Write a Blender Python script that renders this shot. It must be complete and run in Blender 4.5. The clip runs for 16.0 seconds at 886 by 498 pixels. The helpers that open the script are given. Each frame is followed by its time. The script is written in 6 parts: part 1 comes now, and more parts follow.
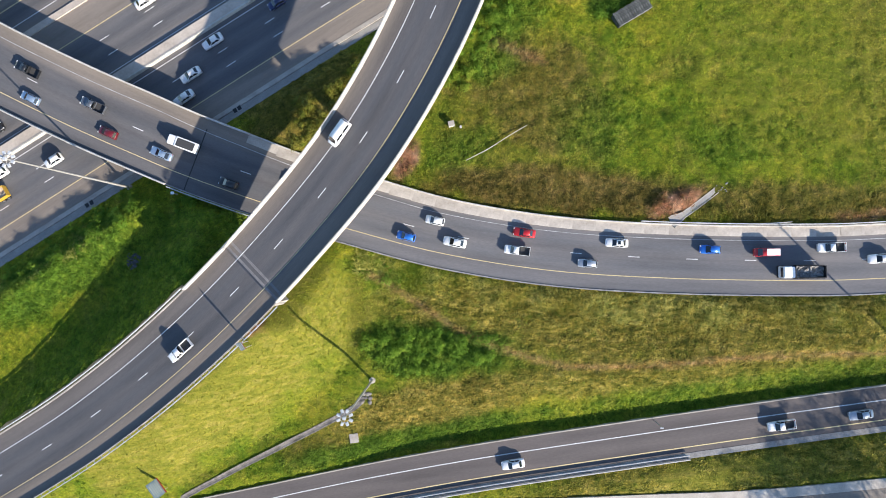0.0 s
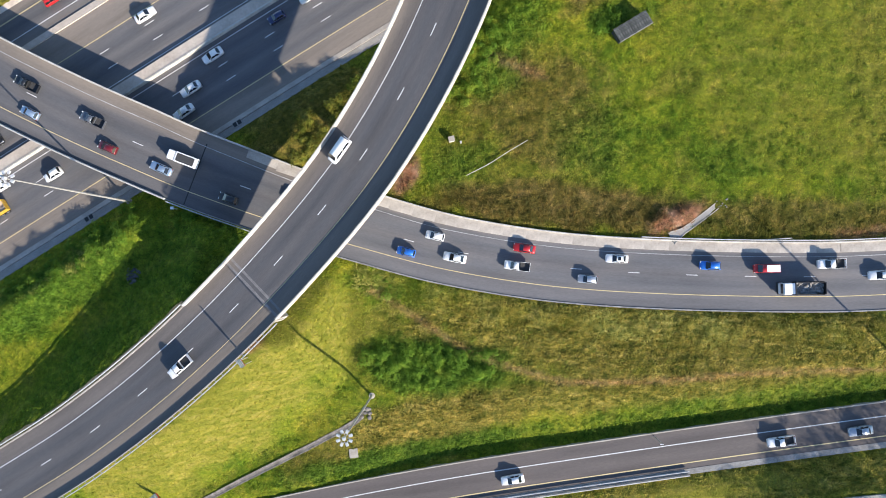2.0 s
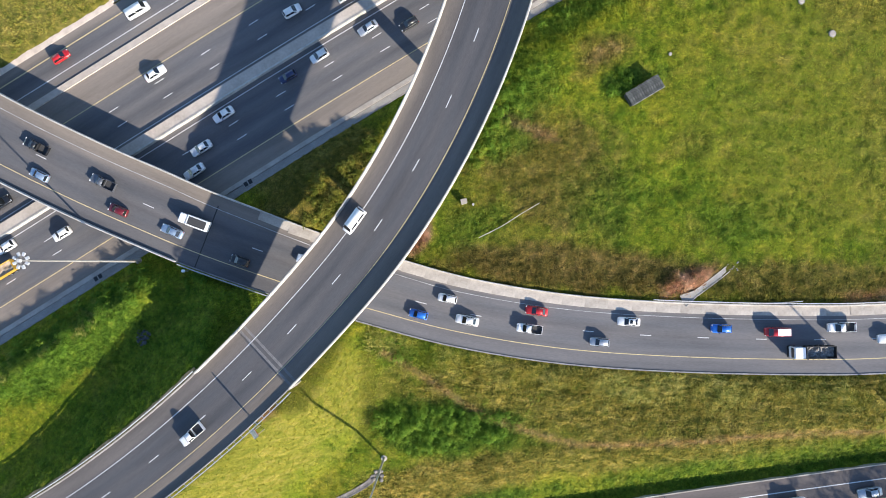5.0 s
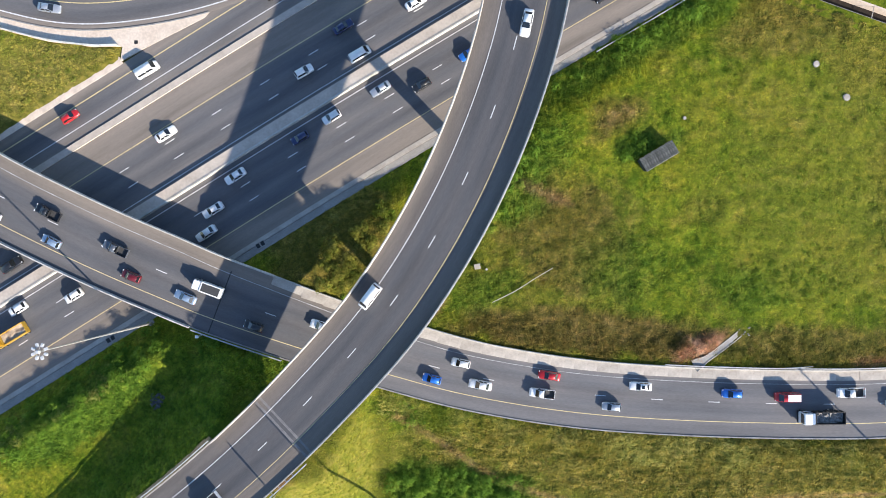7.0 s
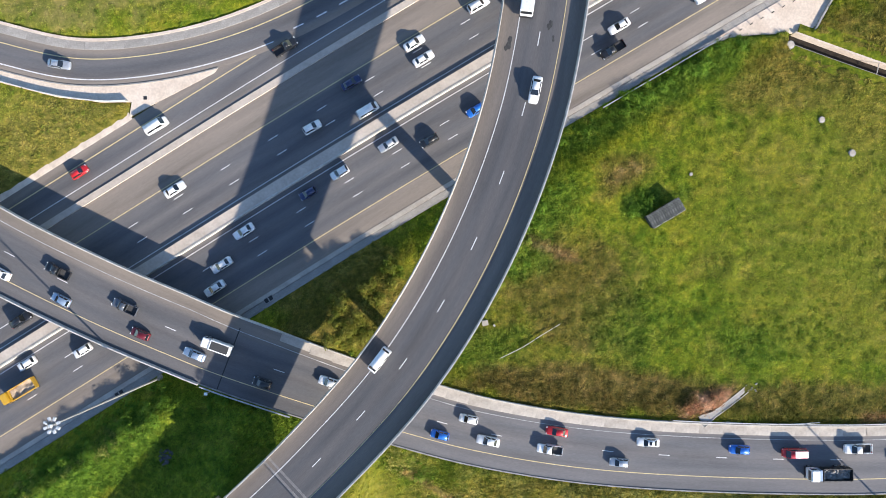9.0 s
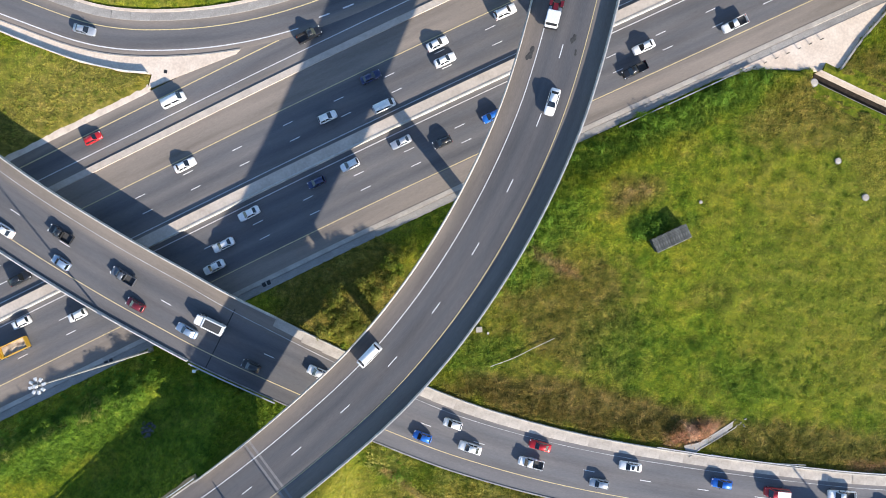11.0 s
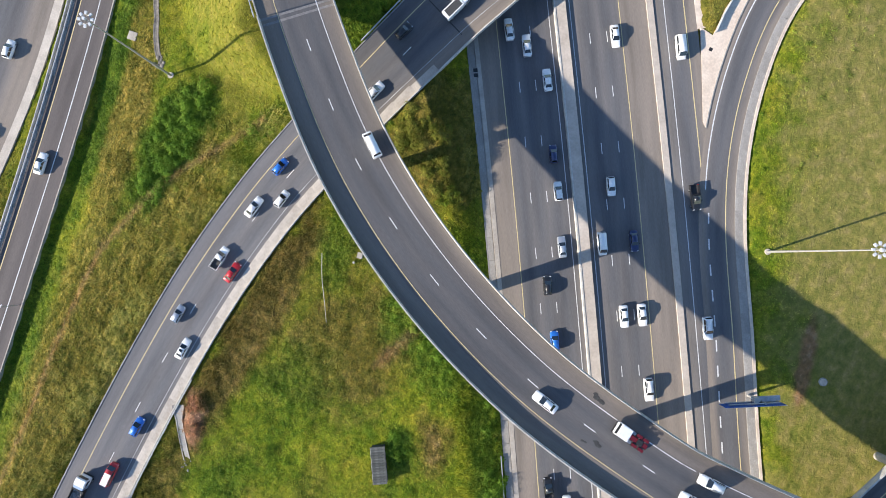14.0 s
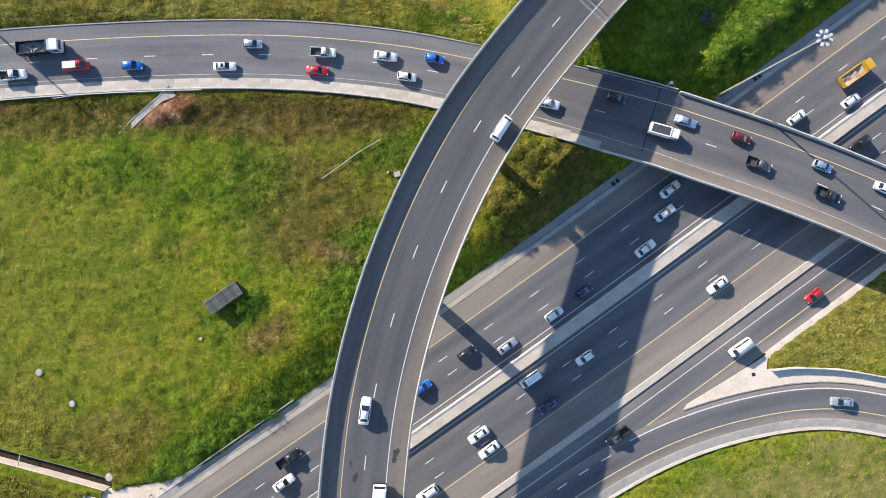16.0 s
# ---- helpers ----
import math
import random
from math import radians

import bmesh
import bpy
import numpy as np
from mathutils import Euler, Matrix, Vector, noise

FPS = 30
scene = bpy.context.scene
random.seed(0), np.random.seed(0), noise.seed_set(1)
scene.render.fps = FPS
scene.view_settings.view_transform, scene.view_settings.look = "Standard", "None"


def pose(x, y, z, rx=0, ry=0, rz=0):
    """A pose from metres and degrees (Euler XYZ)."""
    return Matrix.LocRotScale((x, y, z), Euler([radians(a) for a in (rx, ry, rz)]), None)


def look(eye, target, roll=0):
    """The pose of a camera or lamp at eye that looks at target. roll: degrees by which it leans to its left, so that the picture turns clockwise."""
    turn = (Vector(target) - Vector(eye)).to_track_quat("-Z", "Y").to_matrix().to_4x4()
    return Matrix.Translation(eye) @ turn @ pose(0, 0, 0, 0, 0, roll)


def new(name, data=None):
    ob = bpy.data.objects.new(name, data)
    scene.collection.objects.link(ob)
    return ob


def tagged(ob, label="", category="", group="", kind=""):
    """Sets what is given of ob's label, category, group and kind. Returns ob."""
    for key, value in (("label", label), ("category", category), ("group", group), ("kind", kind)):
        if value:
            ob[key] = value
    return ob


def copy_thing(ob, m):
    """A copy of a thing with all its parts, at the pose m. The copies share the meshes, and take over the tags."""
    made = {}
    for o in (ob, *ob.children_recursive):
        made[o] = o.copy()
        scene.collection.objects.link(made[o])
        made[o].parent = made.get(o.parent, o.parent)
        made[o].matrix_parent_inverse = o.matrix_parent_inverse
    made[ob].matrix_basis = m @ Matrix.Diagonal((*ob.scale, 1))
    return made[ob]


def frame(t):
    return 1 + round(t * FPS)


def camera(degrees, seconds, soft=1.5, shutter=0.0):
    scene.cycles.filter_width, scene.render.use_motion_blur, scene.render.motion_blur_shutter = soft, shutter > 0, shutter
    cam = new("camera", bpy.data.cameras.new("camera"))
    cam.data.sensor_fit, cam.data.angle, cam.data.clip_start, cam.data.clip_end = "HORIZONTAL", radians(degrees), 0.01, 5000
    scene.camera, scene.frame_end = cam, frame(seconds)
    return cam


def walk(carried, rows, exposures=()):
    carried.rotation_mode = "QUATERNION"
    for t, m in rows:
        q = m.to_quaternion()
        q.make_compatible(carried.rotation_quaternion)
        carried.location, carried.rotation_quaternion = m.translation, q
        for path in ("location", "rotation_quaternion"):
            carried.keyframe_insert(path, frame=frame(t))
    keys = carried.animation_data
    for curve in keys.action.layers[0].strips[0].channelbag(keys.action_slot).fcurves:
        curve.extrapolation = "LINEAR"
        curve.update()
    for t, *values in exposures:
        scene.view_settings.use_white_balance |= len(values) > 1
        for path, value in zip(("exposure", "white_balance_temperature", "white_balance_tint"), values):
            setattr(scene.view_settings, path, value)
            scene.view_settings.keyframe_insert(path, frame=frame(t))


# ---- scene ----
# camera: seconds, place, tilt about x and y, heading
cam = camera(73.7, 16.0, soft=0.9)
PATH = [
    (0.0, 0.00, -0.00, 129.35, 1.38, 1.54, -0.00),
    (0.5, -0.08, 0.61, 129.30, 1.34, 1.43, 0.03),
    (1.0, -0.11, 1.22, 129.30, 1.39, 1.42, 0.04),
    (1.5, 0.07, 2.14, 129.36, 1.39, 1.50, 0.05),
    (2.0, -0.10, 3.38, 129.34, 1.33, 1.49, 0.10),
    (2.5, -0.02, 4.74, 129.43, 1.35, 1.60, 0.17),
    (3.0, -0.48, 6.78, 129.31, 1.24, 1.54, 0.18),
    (3.5, -0.86, 7.76, 129.27, 1.67, 1.56, 0.14),
    (4.0, -1.92, 10.26, 129.43, 1.60, 1.34, 0.11),
    (6.5, -6.97, 28.69, 129.90, 0.37, 0.52, 0.22),
    (7.0, -7.86, 33.50, 130.03, -0.04, 0.48, 0.23),
    (7.5, -8.59, 37.35, 130.04, -0.00, 0.47, 0.21),
    (8.0, -8.97, 40.92, 130.22, 0.02, 0.49, 0.21),
    (8.5, -9.53, 43.44, 130.47, 0.16, 0.41, 0.15),
    (9.0, -9.55, 44.86, 130.58, 0.27, 0.49, 0.19),
    (9.2, -9.70, 44.76, 130.51, 0.39, 0.50, 0.16),
    (10.0, -9.20, 44.70, 130.41, 0.53, 0.74, 0.27),
    (10.4, -8.96, 44.68, 130.36, 0.60, 0.86, 0.50),
    (10.8, -8.71, 44.65, 130.31, 0.67, 0.98, 3.40),
    (11.3, -8.41, 44.61, 130.25, 0.77, 1.13, 11.65),
    (11.5, -8.63, 45.10, 130.29, 0.61, 1.05, 16.45),
    (12.0, -8.91, 45.33, 130.20, 0.61, 0.91, 28.75),
    (12.5, -9.23, 45.67, 130.18, 0.52, 0.79, 39.82),
    (13.0, -9.42, 45.98, 130.24, 0.43, 0.73, 50.01),
    (13.5, -9.53, 46.19, 130.81, 0.55, 0.52, 74.47),
    (14.0, -9.66, 46.53, 131.22, 0.73, 0.36, 116.25),
    (14.5, -9.49, 46.58, 130.59, 0.60, -0.38, 162.70),
    (15.0, -8.81, 46.36, 130.20, 0.26, -0.75, 174.91),
    (15.5, -8.35, 46.31, 130.05, 0.14, -0.88, 175.73),
    (16.0, -8.11, 46.25, 129.86, 0.07, -0.93, 175.97),
]
walk(cam, [(t, pose(x, y, z, rx, ry, rz)) for t, x, y, z, rx, ry, rz in PATH], [(0.0, 0.83), (4.2, 0.84), (6.5, 0.88), (9.0, 0.88), (11.4, 0.90), (12.5, 0.94), (13.2, 0.90), (14.0, 0.84), (16.0, 0.86)])

# daylight: low sun from the south-east of the plan, long shadows to the north-west
SUN_AZ, SUN_EL = -45.5, 24.2
world = bpy.data.worlds.new("sky")
scene.world = world
world.use_nodes = True
wn = world.node_tree.nodes
sky = wn.new("ShaderNodeTexSky")
sky.sky_type, sky.sun_disc = "NISHITA", False
sky.sun_elevation, sky.sun_rotation = radians(SUN_EL), radians(90 - SUN_AZ)
sky.ozone_density, sky.dust_density = 4.0, 0.4
world.node_tree.links.new(sky.outputs[0], wn["Background"].inputs[0])
wn["Background"].inputs[1].default_value = 0.134
sun_data = bpy.data.lights.new("sun", "SUN")
sun_data.energy, sun_data.angle, sun_data.color = 4.9, radians(0.6), (1.0, 0.905, 0.785)
sun = new("sun", sun_data)
sun_way = Vector((math.cos(radians(SUN_AZ)) * math.cos(radians(SUN_EL)), math.sin(radians(SUN_AZ)) * math.cos(radians(SUN_EL)), math.sin(radians(SUN_EL))))
sun.matrix_world = look(sun_way * 300, (0, 0, 0))


# ---- materials ----
def shade(name, stops, scale=1.0, rough=0.85, bump=0.0, bump_scale=20.0, fine=30.0, fine_mix=0.3, metal=0.0, stretch=(1, 1, 1), per_piece=0.0, spec=0.3, lateral=None):
    """A surface: two scales of noise through a colour ramp, fine grain, relief, and variation from piece to piece.
    lateral: wear across a road, as (metres, factor) rows over the road's own cross coordinate."""
    m = bpy.data.materials.new(name)
    m.use_nodes = True
    nt = m.node_tree
    n, ln = nt.nodes, nt.links
    bsdf = n["Principled BSDF"]
    bsdf.inputs["Roughness"].default_value = rough
    bsdf.inputs["Metallic"].default_value = metal
    bsdf.inputs["Specular IOR Level"].default_value = spec
    tc = n.new("ShaderNodeTexCoord")
    mp = n.new("ShaderNodeMapping")
    mp.inputs["Scale"].default_value = stretch
    ln.new(tc.outputs["UV" if lateral else "Object"], mp.inputs[0])
    big = n.new("ShaderNodeTexNoise")
    big.inputs["Scale"].default_value, big.inputs["Detail"].default_value, big.inputs["Roughness"].default_value = scale, 6, 0.6
    ln.new(mp.outputs[0], big.inputs["Vector"])
    ramp = n.new("ShaderNodeValToRGB")
    while len(ramp.color_ramp.elements) < len(stops):
        ramp.color_ramp.elements.new(0.5)
    for el, (p, c) in zip(ramp.color_ramp.elements, stops):
        el.position, el.color = p, (*c, 1)
    ln.new(big.outputs["Fac"], ramp.inputs[0])
    small = n.new("ShaderNodeTexNoise")
    small.inputs["Scale"].default_value, small.inputs["Detail"].default_value = fine, 4
    ln.new(mp.outputs[0], small.inputs["Vector"])
    spread = n.new("ShaderNodeMapRange")
    spread.inputs["From Min"].default_value, spread.inputs["From Max"].default_value = 0.3, 0.7
    spread.inputs["To Min"].default_value, spread.inputs["To Max"].default_value = 1 - fine_mix, 1 + fine_mix
    ln.new(small.outputs["Fac"], spread.inputs["Value"])
    value = spread.outputs[0]

    def times(a, b):
        k = n.new("ShaderNodeMath")
        k.operation = "MULTIPLY"
        ln.new(a, k.inputs[0])
        ln.new(b, k.inputs[1])
        return k.outputs[0]

    if per_piece:
        info = n.new("ShaderNodeObjectInfo")
        vary = n.new("ShaderNodeMapRange")
        vary.inputs["To Min"].default_value, vary.inputs["To Max"].default_value = 1 - per_piece, 1 + per_piece
        ln.new(info.outputs["Random"], vary.inputs["Value"])
        value = times(value, vary.outputs[0])
    if lateral:
        lo, hi = lateral[0][0], lateral[-1][0]
        sep = n.new("ShaderNodeSeparateXYZ")
        ln.new(tc.outputs["UV"], sep.inputs[0])
        wob = n.new("ShaderNodeTexNoise")
        wob.inputs["Scale"].default_value = 0.12
        ln.new(tc.outputs["UV"], wob.inputs["Vector"])
        shift = n.new("ShaderNodeMath")
        shift.operation = "MULTIPLY_ADD"
        shift.inputs[1].default_value = 0.7
        ln.new(wob.outputs["Fac"], shift.inputs[0])
        ln.new(sep.outputs["Y"], shift.inputs[2])
        rng = n.new("ShaderNodeMapRange")
        rng.inputs["From Min"].default_value, rng.inputs["From Max"].default_value = lo + 0.35, hi + 0.35
        ln.new(shift.outputs[0], rng.inputs["Value"])
        wear = n.new("ShaderNodeValToRGB")
        while len(wear.color_ramp.elements) < len(lateral):
            wear.color_ramp.elements.new(0.5)
        for el, (p, c) in zip(wear.color_ramp.elements, lateral):
            el.position, el.color = (p - lo) / (hi - lo), (*c, 1) if isinstance(c, tuple) else (c, c, c, 1)
        ln.new(rng.outputs[0], wear.inputs[0])
        mul = n.new("ShaderNodeMix")
        mul.data_type, mul.blend_type = "RGBA", "MULTIPLY"
        mul.inputs[0].default_value = 1
        ln.new(ramp.outputs[0], mul.inputs[6])
        ln.new(wear.outputs[0], mul.inputs[7])
        colour = mul.outputs[2]
    else:
        colour = ramp.outputs[0]
    fin = n.new("ShaderNodeVectorMath")
    fin.operation = "SCALE"
    ln.new(colour, fin.inputs[0])
    ln.new(value, fin.inputs["Scale"])
    ln.new(fin.outputs[0], bsdf.inputs["Base Color"])
    if bump:
        rel = n.new("ShaderNodeTexNoise")
        rel.inputs["Scale"].default_value, rel.inputs["Detail"].default_value = bump_scale, 5
        ln.new(tc.outputs["Object"], rel.inputs["Vector"])
        b = n.new("ShaderNodeBump")
        b.inputs["Strength"].default_value, b.inputs["Distance"].default_value = 0.7, bump
        ln.new(rel.outputs["Fac"], b.inputs["Height"])
        ln.new(b.outputs[0], bsdf.inputs["Normal"])
    return m


def grey(v, warm=0.0):
    return (v * (1 + warm), v, v * (1 - warm))


LANE, SHOULDER, SEAM = (0.98, 0.965, 1.01), (1.62, 1.43, 1.26), (1.28, 1.22, 1.18)
TAR = [(0.28, grey(0.082, 0.025)), (0.5, grey(0.114, 0.03)), (0.75, grey(0.145, 0.045))]


def tar(name, lateral, k=1.2):
    return shade(name, [(p, tuple(v * k for v in c)) for p, c in TAR], scale=0.25, fine=9, fine_mix=0.12, rough=0.88, bump=0.01, bump_scale=9, stretch=(0.12, 1.3, 1), lateral=lateral)


def lanes_of(rows):
    """Wear across lanes: rows of (metres, kind)."""
    return [(v, {"s": SHOULDER, "l": LANE, "e": SEAM, "d": (0.80, 0.83, 0.91), "w": (1.20, 1.08, 1.06), "b": (1.36, 1.24, 1.16)}[k]) for v, k in rows]


CONCRETE = shade("concrete", [(0.3, (0.37, 0.325, 0.28)), (0.6, (0.50, 0.45, 0.39)), (0.8, (0.58, 0.53, 0.47))], scale=0.3, fine=3, fine_mix=0.09, bump=0.01, bump_scale=12, per_piece=0.1)
CONCRETE_DARK = shade("weathered_concrete", [(0.3, (0.19, 0.18, 0.17)), (0.55, (0.29, 0.28, 0.265)), (0.8, (0.38, 0.365, 0.34))], scale=0.6, fine=5, fine_mix=0.25, bump=0.015, bump_scale=10, per_piece=0.12)
PARAPET = shade("parapet_concrete", [(0.3, (0.38, 0.355, 0.315)), (0.55, (0.51, 0.485, 0.44)), (0.8, (0.61, 0.58, 0.535))], scale=0.7, fine=6, fine_mix=0.15, bump=0.008, bump_scale=12, per_piece=0.09)
CREAM = shade("cream_concrete", [(0.3, (0.58, 0.47, 0.375)), (0.55, (0.68, 0.57, 0.465)), (0.8, (0.76, 0.66, 0.56))], scale=0.25, fine=2, fine_mix=0.08, bump=0.008, bump_scale=12, per_piece=0.07)
MEDIAN_CONCRETE = shade("median_concrete", [(0.3, (0.42, 0.36, 0.305)), (0.55, (0.50, 0.435, 0.37)), (0.8, (0.56, 0.495, 0.43))], scale=0.3, fine=2, fine_mix=0.08, bump=0.008, bump_scale=12)
GUTTER_GREY = shade("gutter_concrete", [(0.3, (0.27, 0.25, 0.225)), (0.55, (0.34, 0.318, 0.29)), (0.8, (0.42, 0.395, 0.365))], scale=0.3, fine=4, fine_mix=0.14, bump=0.008, bump_scale=12, per_piece=0.09)
PAINT_WHITE = shade("white_road_paint", [(0.3, grey(0.46)), (0.6, grey(0.72))], scale=2.0, fine=14, fine_mix=0.15, rough=0.6)
PAINT_FADED = shade("faded_white_road_paint", [(0.3, grey(0.24)), (0.5, grey(0.38)), (0.66, grey(0.58))], scale=0.35, fine=9, fine_mix=0.3, rough=0.65)
PAINT_YELLOW = shade("yellow_road_paint", [(0.3, (0.50, 0.40, 0.19)), (0.6, (0.70, 0.58, 0.31))], scale=2.0, fine=14, fine_mix=0.15, rough=0.6)
GRAVEL = shade("dusty_gravel", [(0.3, (0.12, 0.105, 0.045)), (0.55, (0.24, 0.20, 0.115)), (0.8, (0.38, 0.33, 0.235))], scale=1.3, fine=5, fine_mix=0.35, bump=0.03, bump_scale=8)
ZINC = shade("weathered_zinc", [(0.3, grey(0.40)), (0.7, grey(0.58))], scale=1.5, fine=12, fine_mix=0.12, rough=0.55, metal=0.15, per_piece=0.05)
STEEL = shade("galvanised_steel", [(0.3, grey(0.42)), (0.7, grey(0.6))], scale=2, fine=20, fine_mix=0.1, rough=0.45, metal=0.7, spec=0.5)


# ---- building helpers ----
def part(name, bm, material, parent=None, label="", smooth=False):
    """Link a bmesh as one mesh object, under parent if there is one."""
    me = bpy.data.meshes.new(name)
    if smooth:
        for f in bm.faces:
            f.smooth = True
    bm.to_mesh(me)
    bm.free()
    for m in material if isinstance(material, (list, tuple)) else [material]:
        me.materials.append(m)
    ob = new(name, me)
    if parent:
        ob.parent = parent
    if label:
        ob["label"] = label
    return ob


def piece(name, me, parent, m):
    """One more object on a shared mesh, under parent."""
    ob = new(name, me)
    ob.parent = parent
    ob.matrix_basis = m
    return ob


def box(bm, x0, x1, y0, y1, z0, z1, mat=0):
    v = [bm.verts.new((x, y, z)) for z in (z0, z1) for y in (y0, y1) for x in (x0, x1)]
    for q in ((0, 2, 3, 1), (4, 5, 7, 6), (0, 1, 5, 4), (2, 6, 7, 3), (0, 4, 6, 2), (1, 3, 7, 5)):
        f = bm.faces.new([v[i] for i in q])
        f.material_index = mat
    return v


def box_mesh(name, x, y, z, material, bevel=0.0):
    """A mesh of a box with its base at the origin."""
    bm = bmesh.new()
    box(bm, -x / 2, x / 2, -y / 2, y / 2, 0, z)
    if bevel:
        bmesh.ops.bevel(bm, geom=bm.edges[:], offset=bevel, segments=1, affect="EDGES")
    me = bpy.data.meshes.new(name)
    bm.to_mesh(me)
    bm.free()
    me.materials.append(material)
    return me


class Line:
    """A smooth line through control points, walked by its length."""

    def __init__(self, pts, step=1.0, bank=0.0):
        self.bank = bank
        p = [Vector(q) for q in pts]
        p = [2 * p[0] - p[1]] + p + [2 * p[-1] - p[-2]]
        raw = []
        for i in range(1, len(p) - 2):
            a, b, c, d = p[i - 1:i + 3]
            k = max(2, int((c - b).length / step))
            for j in range(k):
                t = j / k
                raw.append(0.5 * (2 * b + (c - a) * t + (2 * a - 5 * b + 4 * c - d) * t ** 2 + (3 * b - a - 3 * c + d) * t ** 3))
        raw.append(p[-2])
        self.p = np.array(raw)
        seg = np.linalg.norm(np.diff(self.p[:, :2], axis=0), axis=1)
        self.s = np.concatenate([[0], np.cumsum(seg)])
        self.length = float(self.s[-1])

    def at(self, s):
        return Vector([float(np.interp(s, self.s, self.p[:, k])) for k in range(3)])

    def side(self, s):
        a, b = self.at(max(0, s - 0.6)), self.at(min(self.length, s + 0.6))
        d = Vector((b.x - a.x, b.y - a.y, 0)).normalized()
        return Vector((-d.y, d.x, 0))

    def off(self, s, o, dz=0.0):
        return self.at(s) + self.side(s) * o + Vector((0, 0, dz - self.bank * o))

    def place(self, s, o=0.0, dz=0.0):
        """A pose on the line: x along it, y to its left."""
        n = (self.side(s) - Vector((0, 0, self.bank))).normalized()
        a, b = self.at(max(0, s - 0.6)), self.at(min(self.length, s + 0.6))
        d = (b - a).normalized()
        m = Matrix((d, n, d.cross(n))).transposed().to_4x4()
        m.translation = self.off(s, o, dz)
        return m

    def nearest(self, x, y):
        d = np.hypot(self.p[:, 0] - x, self.p[:, 1] - y)
        i = int(d.argmin())
        return float(self.s[i]), float(d[i]), float(self.p[i, 2])


def sweep(line, s0, s1, profile, step=2.0, caps=True, lateral=None, bm=None):
    """A closed profile of (offset to the left, height) carried along a line; offsets and heights may be functions of the length."""
    bm = bm or bmesh.new()
    uv = bm.loops.layers.uv.verify()
    n = max(1, int(math.ceil((s1 - s0) / step)))
    rings, lat = [], []
    for i in range(n + 1):
        s = s0 + (s1 - s0) * i / n
        base, nrm = line.at(s), line.side(s)
        prof = profile(s) if callable(profile) else profile
        rings.append(([bm.verts.new(base + nrm * o + Vector((0, 0, z - line.bank * o))) for o, z in prof], s))
        lat.append([o for o, z in prof])
    k = len(rings[0][0])
    for i in range(n):
        (a, sa), (b, sb) = rings[i], rings[i + 1]
        for j in range(k):
            j2 = (j + 1) % k
            f = bm.faces.new((a[j], b[j], b[j2], a[j2]))
            for loop, (s, o) in zip(f.loops, ((sa, lat[i][j]), (sb, lat[i + 1][j]), (sb, lat[i + 1][j2]), (sa, lat[i][j2]))):
                loop[uv].uv = (s, o)
    if caps:
        bm.faces.new(rings[0][0])
        bm.faces.new(rings[-1][0][::-1])
    return bm


def slab(o0, o1, top=0.0, thick=0.25):
    """Profile of a road slab between two offsets."""
    return [(o0, top), (o1, top), (o1, top - thick), (o0, top - thick)]


def stripe(line, s0, s1, o, width=0.2, dz=0.012, step=2.0):
    """A painted line, 1 cm proud of the road."""
    return sweep(line, s0, s1, [(o + width / 2, dz), (o - width / 2, dz), (o - width / 2, dz - 0.02), (o + width / 2, dz - 0.02)], step)


def setting(ob, label, category=""):
    return tagged(ob, label, category, kind="structure")


def dashes(line, s0, s1, o, road, period=12.0, length=3.0, width=0.18, mat=None, phase=0.0, name="lane_dash"):
    me = box_mesh(name, length, width, 0.012, mat or PAINT_WHITE)
    s = s0 + phase
    while s < s1:
        off = o(s) if callable(o) else o
        piece(name, me, road, line.place(s, off, 0.004))
        s += period


# ---- plan: the lines of the roads ----
MAIN_ANGLE = radians(30.9)
ME, MN = Vector((math.cos(MAIN_ANGLE), math.sin(MAIN_ANGLE), 0)), Vector((-math.sin(MAIN_ANGLE), math.cos(MAIN_ANGLE), 0))


def main(u, v, z=0.0):
    return ME * u + MN * v + Vector((0, 0, z))


def main_bend(u):
    """The highway's gentle bend: how far it swings aside at u."""
    return float(np.interp(u, [-600, -300, -120, -80, -40, 0, 40, 120, 600], [-28, -10.6, -3.2, -2.3, -1.4, -0.6, -0.4, -0.8, -4]))


MAIN = Line([main(u, main_bend(u)) for u in range(-600, 601, 40)], 4)
UPPER = Line([(-190, -96, 1.5), (-140, -70, 3.2), (-93.2, -42.8, 7.2), (-72.8, -29.6, 9.4), (-53.0, -13.7, 12.3), (-34.5, 4.3, 15.6), (-17.9, 23.8, 19.0),
              (-5.0, 45.9, 21.3), (4.1, 70.5, 22.1), (8.75, 95.9, 22.3), (9.7, 110.9, 21.0), (8.4, 136.8, 18.6), (1.8, 165.2, 16.6), (-13.4, 200, 13), (-37.4, 232.7, 11)], bank=0.08)
JOINT = UPPER.nearest(-41.0, -1.6)[0]
